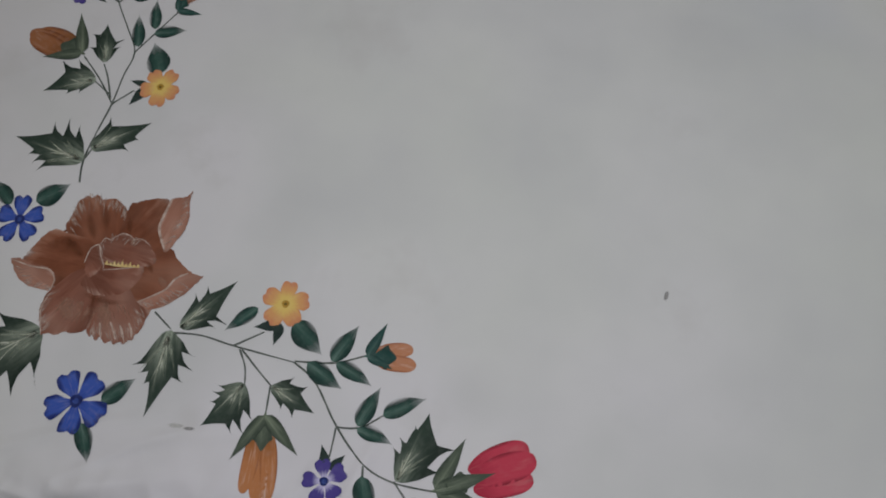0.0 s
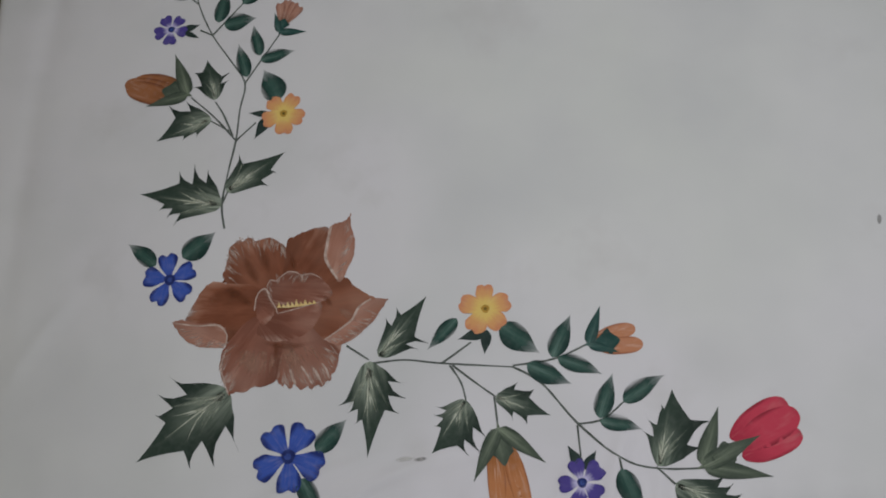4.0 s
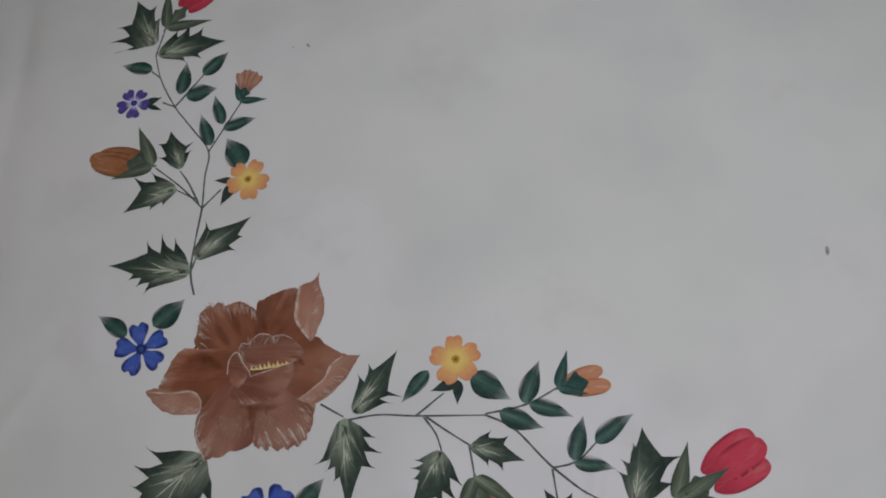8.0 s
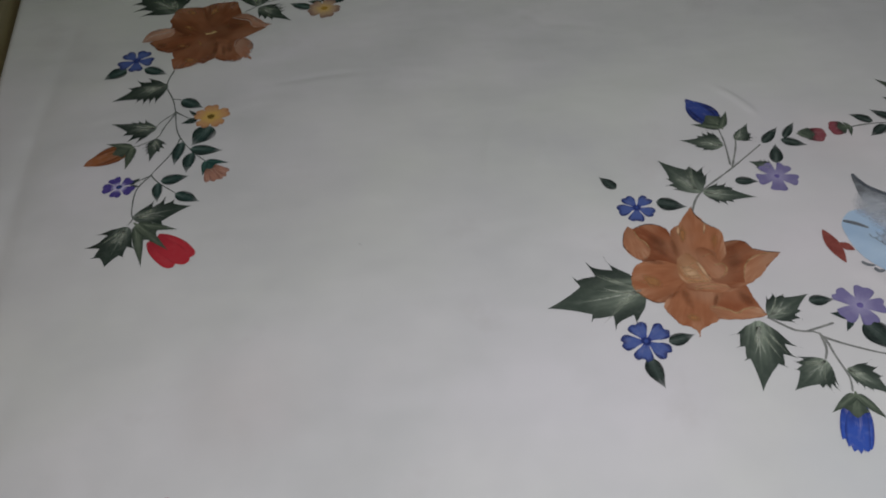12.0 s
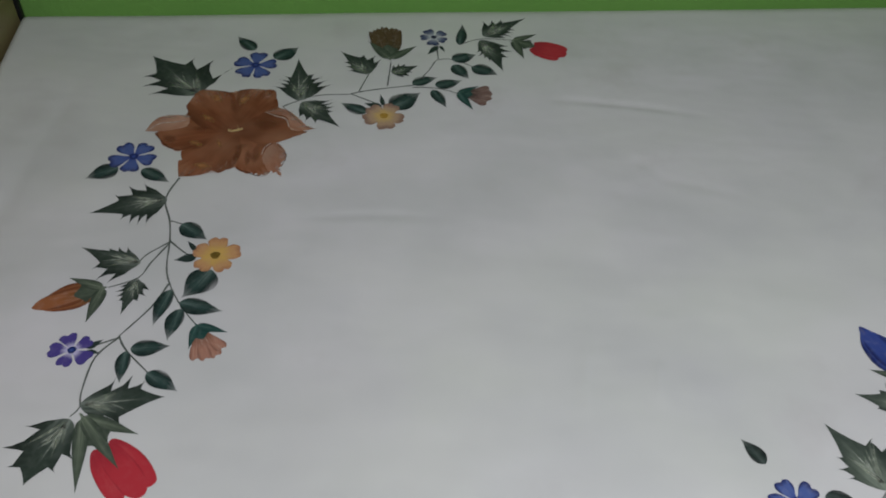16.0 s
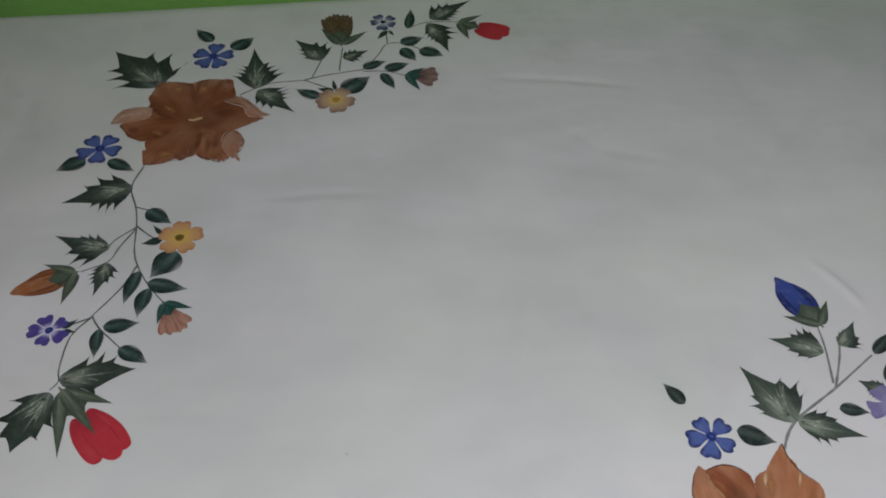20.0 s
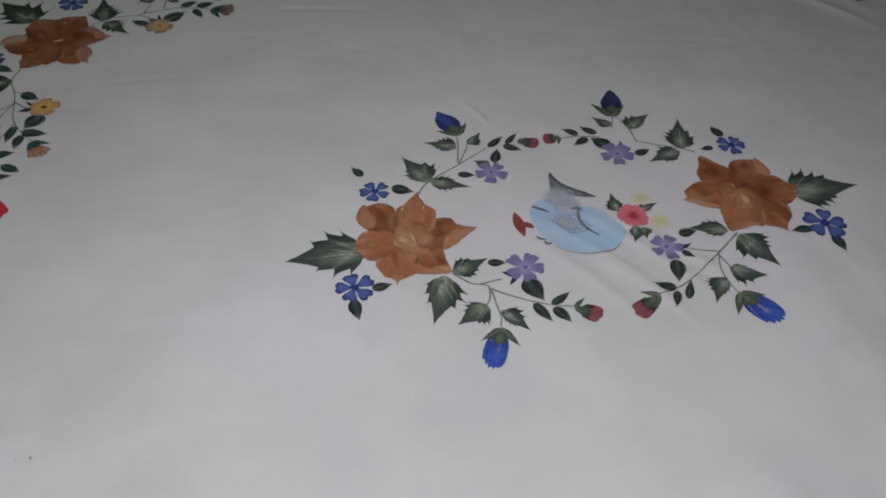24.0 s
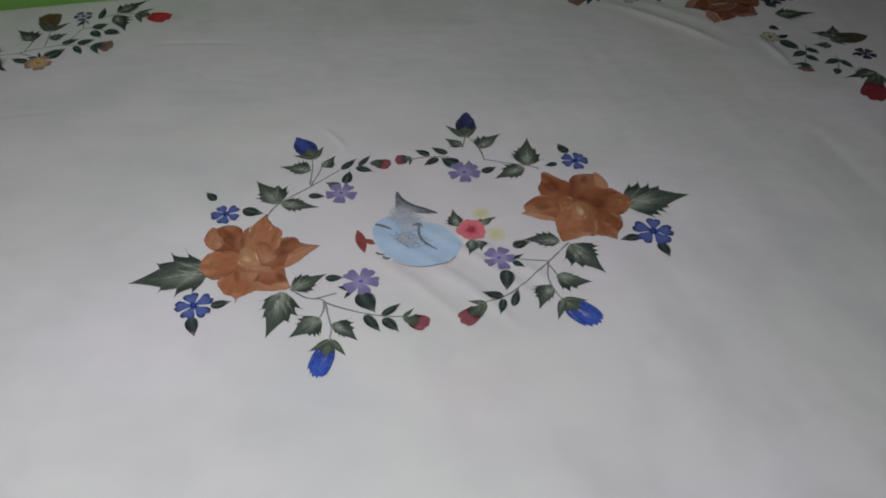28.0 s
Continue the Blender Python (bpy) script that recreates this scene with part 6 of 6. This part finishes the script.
tint(rose, 0.214, 0.032, -72, 0.022, 0.016, 0.00, "ochre")
tint(rose, 0.254, -0.026, -55, 0.028, 0.018, 0.00, "ochre")
tint(rose, 0.298, 0.022, -75, 0.027, 0.019, 0.00, "ochre")
tint(rose, 0.203, -0.028, -65, 0.021, 0.013, 0.00, "ochre")
petal_line(rose, 0.0014, "dark_line", (6, 57), (16, 68), (32, 70), (49, 65))
petal_line(rose, 0.0010, "dark_line", (-81, 14), (-67, 27), (-50, 35))
petal_line(rose, 0.0014, "dark_line", (48, -32), (52, -42), (46, -60))
petal_line(rose, 0.0010, "dark_line", (-46, -35), (-50, -51), (-49, -70))
petal_line(rose, 0.0020, "pale_warm", (-84, 2), (-68, -2), (-51, -16))
petal_line(rose, 0.0014, "pale_warm", (44, 49), (44, 36), (56, 28))
petal_line(rose, 0.0014, "pale_warm", (-5, 4), (7, 5), (13, -10))
toothed_leaf(0.302, 0.004, -1, 0.109, 0.050, 0.041, "leaf_grey")
blossom(0.321, -0.064, 69, 0.030, "dusk")
plain_leaf(0.299, -0.071, 180, 0.032, 0.014, "plain_grey")
plain_leaf(0.320, -0.087, -86, 0.032, 0.016, "plain_grey")
blossom(0.269, 0.120, -16, 0.022, "dusk")
plain_leaf(0.239, 0.120, -175, 0.022, 0.011, "plain_grey")
plain_leaf(0.264, 0.142, 104, 0.029, 0.016, "plain_grey")
toothed_leaf(0.190, 0.124, 72, 0.077, 0.028, 0.024, "leaf_grey")
toothed_leaf(0.185, 0.121, -162, 0.058, 0.019, 0.025, "leaf_grey")
stem((0.207, 0.113), (0.189, 0.126), (0.160, 0.138), (0.128, 0.155), tone="stem_pale")
stem((0.129, 0.152), (0.129, 0.183), (0.119, 0.220), tone="stem_pale")
stem((0.103, 0.191), (0.114, 0.216), tone="stem_pale")
toothed_leaf(0.129, 0.183, 36, 0.056, 0.029, 0.011, "leaf_grey")
toothed_leaf(0.105, 0.196, 131, 0.037, 0.015, 0.010, "leaf_grey")
bud(0.114, 0.216, 73, 0.075, 0.040, "ink", (0.091, 0.258), (0.143, 0.244))
blossom(0.090, 0.129, -32, 0.025, "lilac")
sepal(0.093, 0.137, 21, 0.019, 0.007)
plain_leaf(0.085, 0.146, 129, 0.035, 0.024, "plain_grey")
plain_leaf(0.116, 0.123, 18, 0.028, 0.014, "plain_grey")
plain_leaf(0.047, 0.183, 136, 0.028, 0.013, "plain_grey")
plain_leaf(0.076, 0.181, 132, 0.031, 0.014, "plain_grey")
plain_leaf(0.059, 0.174, -152, 0.030, 0.014, "plain_grey")
bud(0.018, 0.181, 174, 0.027, 0.027, "crimson", (0.010, 0.165), (0.012, 0.192))
stem((0.018, 0.181), (0.046, 0.180), (0.077, 0.173), tone="stem_pale")
stem((0.193, -0.060), (0.152, -0.091), (0.102, -0.126), (0.070, -0.141), (0.031, -0.149), tone="stem_pale")
stem((0.153, -0.089), (0.111, -0.076), tone="stem_pale")
stem((0.152, -0.091), (0.141, -0.123), (0.144, -0.152), (0.147, -0.163), tone="stem_pale")
stem((0.151, -0.097), (0.156, -0.119), tone="stem_pale")
toothed_leaf(0.182, -0.055, 163, 0.054, 0.015, 0.023, "leaf_grey")
toothed_leaf(0.193, -0.064, -66, 0.072, 0.032, 0.030, "leaf_grey")
toothed_leaf(0.154, -0.118, -28, 0.050, 0.011, 0.029, "leaf_grey")
toothed_leaf(0.142, -0.135, -129, 0.049, 0.011, 0.023, "leaf_grey")
bud(0.147, -0.161, -58, 0.064, 0.046, "royal", (0.180, -0.173), (0.129, -0.197))
blossom(0.087, -0.069, -162, 0.022, "lilac")
sepal(0.102, -0.077, 24, 0.024, 0.007)
sepal(0.103, -0.080, -47, 0.021, 0.009)
plain_leaf(0.091, -0.093, -107, 0.038, 0.020, "plain_grey")
plain_leaf(0.113, -0.050, 8, 0.028, 0.016, "plain_grey")
plain_leaf(0.073, -0.140, 154, 0.030, 0.015, "plain_grey")
plain_leaf(0.080, -0.160, 62, 0.034, 0.011, "plain_grey")
plain_leaf(0.072, -0.144, -116, 0.030, 0.011, "plain_grey")
bud(0.047, -0.147, -148, 0.049, 0.027, "crimson", (0.023, -0.137), (0.032, -0.170))

# spray E
russet_rose(0.757, 0.554, -1)
toothed_leaf(0.832, 0.490, -9, 0.087, 0.024, 0.030, "leaf_dark")
blossom(0.862, 0.552, -21, 0.027, "midnight")
plain_leaf(0.888, 0.553, -38, 0.028, 0.020, "plain")
plain_leaf(0.842, 0.540, -75, 0.028, 0.020, "plain")
sepal(0.795, 0.447, -52, 0.022, 0.017)
blossom(0.776, 0.408, -49, 0.020, "wan")
sepal(0.791, 0.402, 14, 0.026, 0.013)
plain_leaf(0.788, 0.393, -66, 0.046, 0.026, "plain")
stem((0.826, 0.365), (0.806, 0.330), (0.790, 0.307))
stem((0.866, 0.385), (0.881, 0.372))
stem((0.858, 0.318), (0.860, 0.304))
toothed_leaf(0.899, 0.386, 152, 0.044, 0.015, 0.017, "leaf_dark")
toothed_leaf(0.901, 0.388, 62, 0.042, 0.015, 0.017, "leaf_dark")
bud(0.881, 0.372, -1, 0.084, 0.048, "umber", (0.903, 0.346), (0.912, 0.388))
toothed_leaf(0.874, 0.352, 160, 0.036, 0.015, 0.015, "leaf_dark")
plain_leaf(0.813, 0.344, -160, 0.038, 0.017, "plain")
plain_leaf(0.821, 0.355, -59, 0.028, 0.016, "plain")
plain_leaf(0.807, 0.331, -64, 0.029, 0.016, "plain")
bud(0.790, 0.307, -117, 0.033, 0.030, "mauve", (0.762, 0.305), (0.795, 0.287))
blossom(0.920, 0.312, -43, 0.020, "midnight")
sepal(0.907, 0.317, -163, 0.017, 0.008)
plain_leaf(0.858, 0.304, -167, 0.036, 0.016, "plain")
plain_leaf(0.860, 0.302, -79, 0.034, 0.015, "plain")
plain_leaf(0.839, 0.275, -132, 0.024, 0.015, "plain")
stem((0.839, 0.275), (0.860, 0.304))
toothed_leaf(0.902, 0.247, -178, 0.071, 0.018, 0.026, "leaf_dark")
bud(0.902, 0.242, -132, 0.098, 0.043, "maroon", (0.851, 0.217), (0.896, 0.205), (0.874, 0.206))
# the sprig that runs west from the rose
plain_leaf(0.630, 0.628, -95, 0.040, 0.018, "plain")
blossom(0.573, 0.620, 100, 0.022, "wan")
plain_leaf(0.512, 0.651, -106, 0.037, 0.016, "plain")
bud(0.500, 0.641, 192, 0.060, 0.030, "mauve", (0.475, 0.609), (0.486, 0.668))
stem((0.700, 0.600), (0.650, 0.640), (0.590, 0.652), (0.540, 0.652), (0.500, 0.641))

# centre emblem
tint(None, -0.029, 0.080, -77, 0.050, 0.055, 0.00, "haze")
tint(None, -0.052, 0.051, -15, 0.064, 0.041, 0.00, "haze")
painted_shape("body", (-0.067, 0.041), (-0.050, 0.052), (-0.021, 0.046), (0.000, 0.031), (0.024, 0.019), (0.034, -0.001), (0.044, -0.022), (0.042, -0.036), (0.027, -0.053), (0.006, -0.062), (-0.021, -0.060), (-0.043, -0.049), (-0.058, -0.035), (-0.070, -0.015), (-0.074, 0.005), (-0.073, 0.027))
painted_shape("fin", (-0.023, 0.104), (-0.017, 0.084), (-0.005, 0.067), (0.012, 0.054), (0.026, 0.044), (0.007, 0.047), (-0.013, 0.056), (-0.027, 0.055), (-0.031, 0.069), (-0.028, 0.086))
painted_line(0.0050, "stroke", (-0.022, 0.105), (-0.017, 0.085), (-0.004, 0.068), (0.013, 0.055), (0.027, 0.043))
painted_oval(-0.094, 0.034, -88, 0.050, 0.015, "tail")
painted_oval(-0.087, 0.012, -49, 0.018, 0.010, "tail")
painted_line(0.0041, "fin", (-0.005, 0.027), (-0.010, 0.004), (-0.005, -0.015), (0.008, -0.032))
painted_line(0.0045, "fin", (-0.016, 0.024), (-0.005, 0.024), (-0.003, 0.018))
painted_line(0.0014, "fin", (0.030, -0.051), (0.018, -0.060), (0.000, -0.064), (-0.022, -0.061), (-0.044, -0.052), (-0.057, -0.040))
painted_line(0.0050, "fin", (-0.067, 0.040), (-0.056, 0.033), (-0.046, 0.024))
painted_line(0.0042, "fin", (-0.077, -0.018), (-0.073, -0.023), (-0.066, -0.026))
painted_line(0.0050, "fin", (-0.069, -0.029), (-0.066, -0.034), (-0.060, -0.034))
tint(None, -0.042, 0.041, -30, 0.051, 0.047, 0.00, "haze")
tint(None, -0.043, 0.018, -52, 0.046, 0.035, 0.00, "haze")
for row in range(6):
    for k in range(5):
        a, b = -0.050 + 0.0085 * k + 0.0035 * row, 0.016 - 0.0062 * row + 0.0010 * k
        if k + row < 9:
            painted_line(0.0008 + 0.0002 * (row % 3), "fin", (a, b), (a + 0.001, b - 0.007), (a + 0.0085, b - 0.006))
blossom(0.088, 0.029, 144, 0.014, "faint")
blossom(0.097, -0.019, -67, 0.015, "faint")
toothed_leaf(0.048, 0.008, 87, 0.041, 0.017, 0.013, "leaf_grey")
toothed_leaf(0.078, 0.006, 19, 0.034, 0.012, 0.009, "leaf_grey")
toothed_leaf(0.060, -0.024, -111, 0.034, 0.015, 0.009, "leaf_grey")
toothed_leaf(0.069, -0.028, -93, 0.022, 0.013, 0.010, "leaf_grey")
blossom(0.065, -0.003, 137, 0.022, "pink")

# small marks on the cloth
painted_oval(-0.273, -0.517, -101, 0.010, 0.004, "mark")
painted_oval(-0.650, -0.683, 4, 0.012, 0.004, "mark")
painted_oval(-0.665, -0.682, 2, 0.018, 0.005, "smudge")
painted_oval(-0.691, -0.238, -63, 0.007, 0.003, "mark")
painted_oval(-0.587, 0.130, -56, 0.004, 0.001, "mark")
painted_oval(-0.705, -0.239, -56, 0.004, 0.001, "mark")
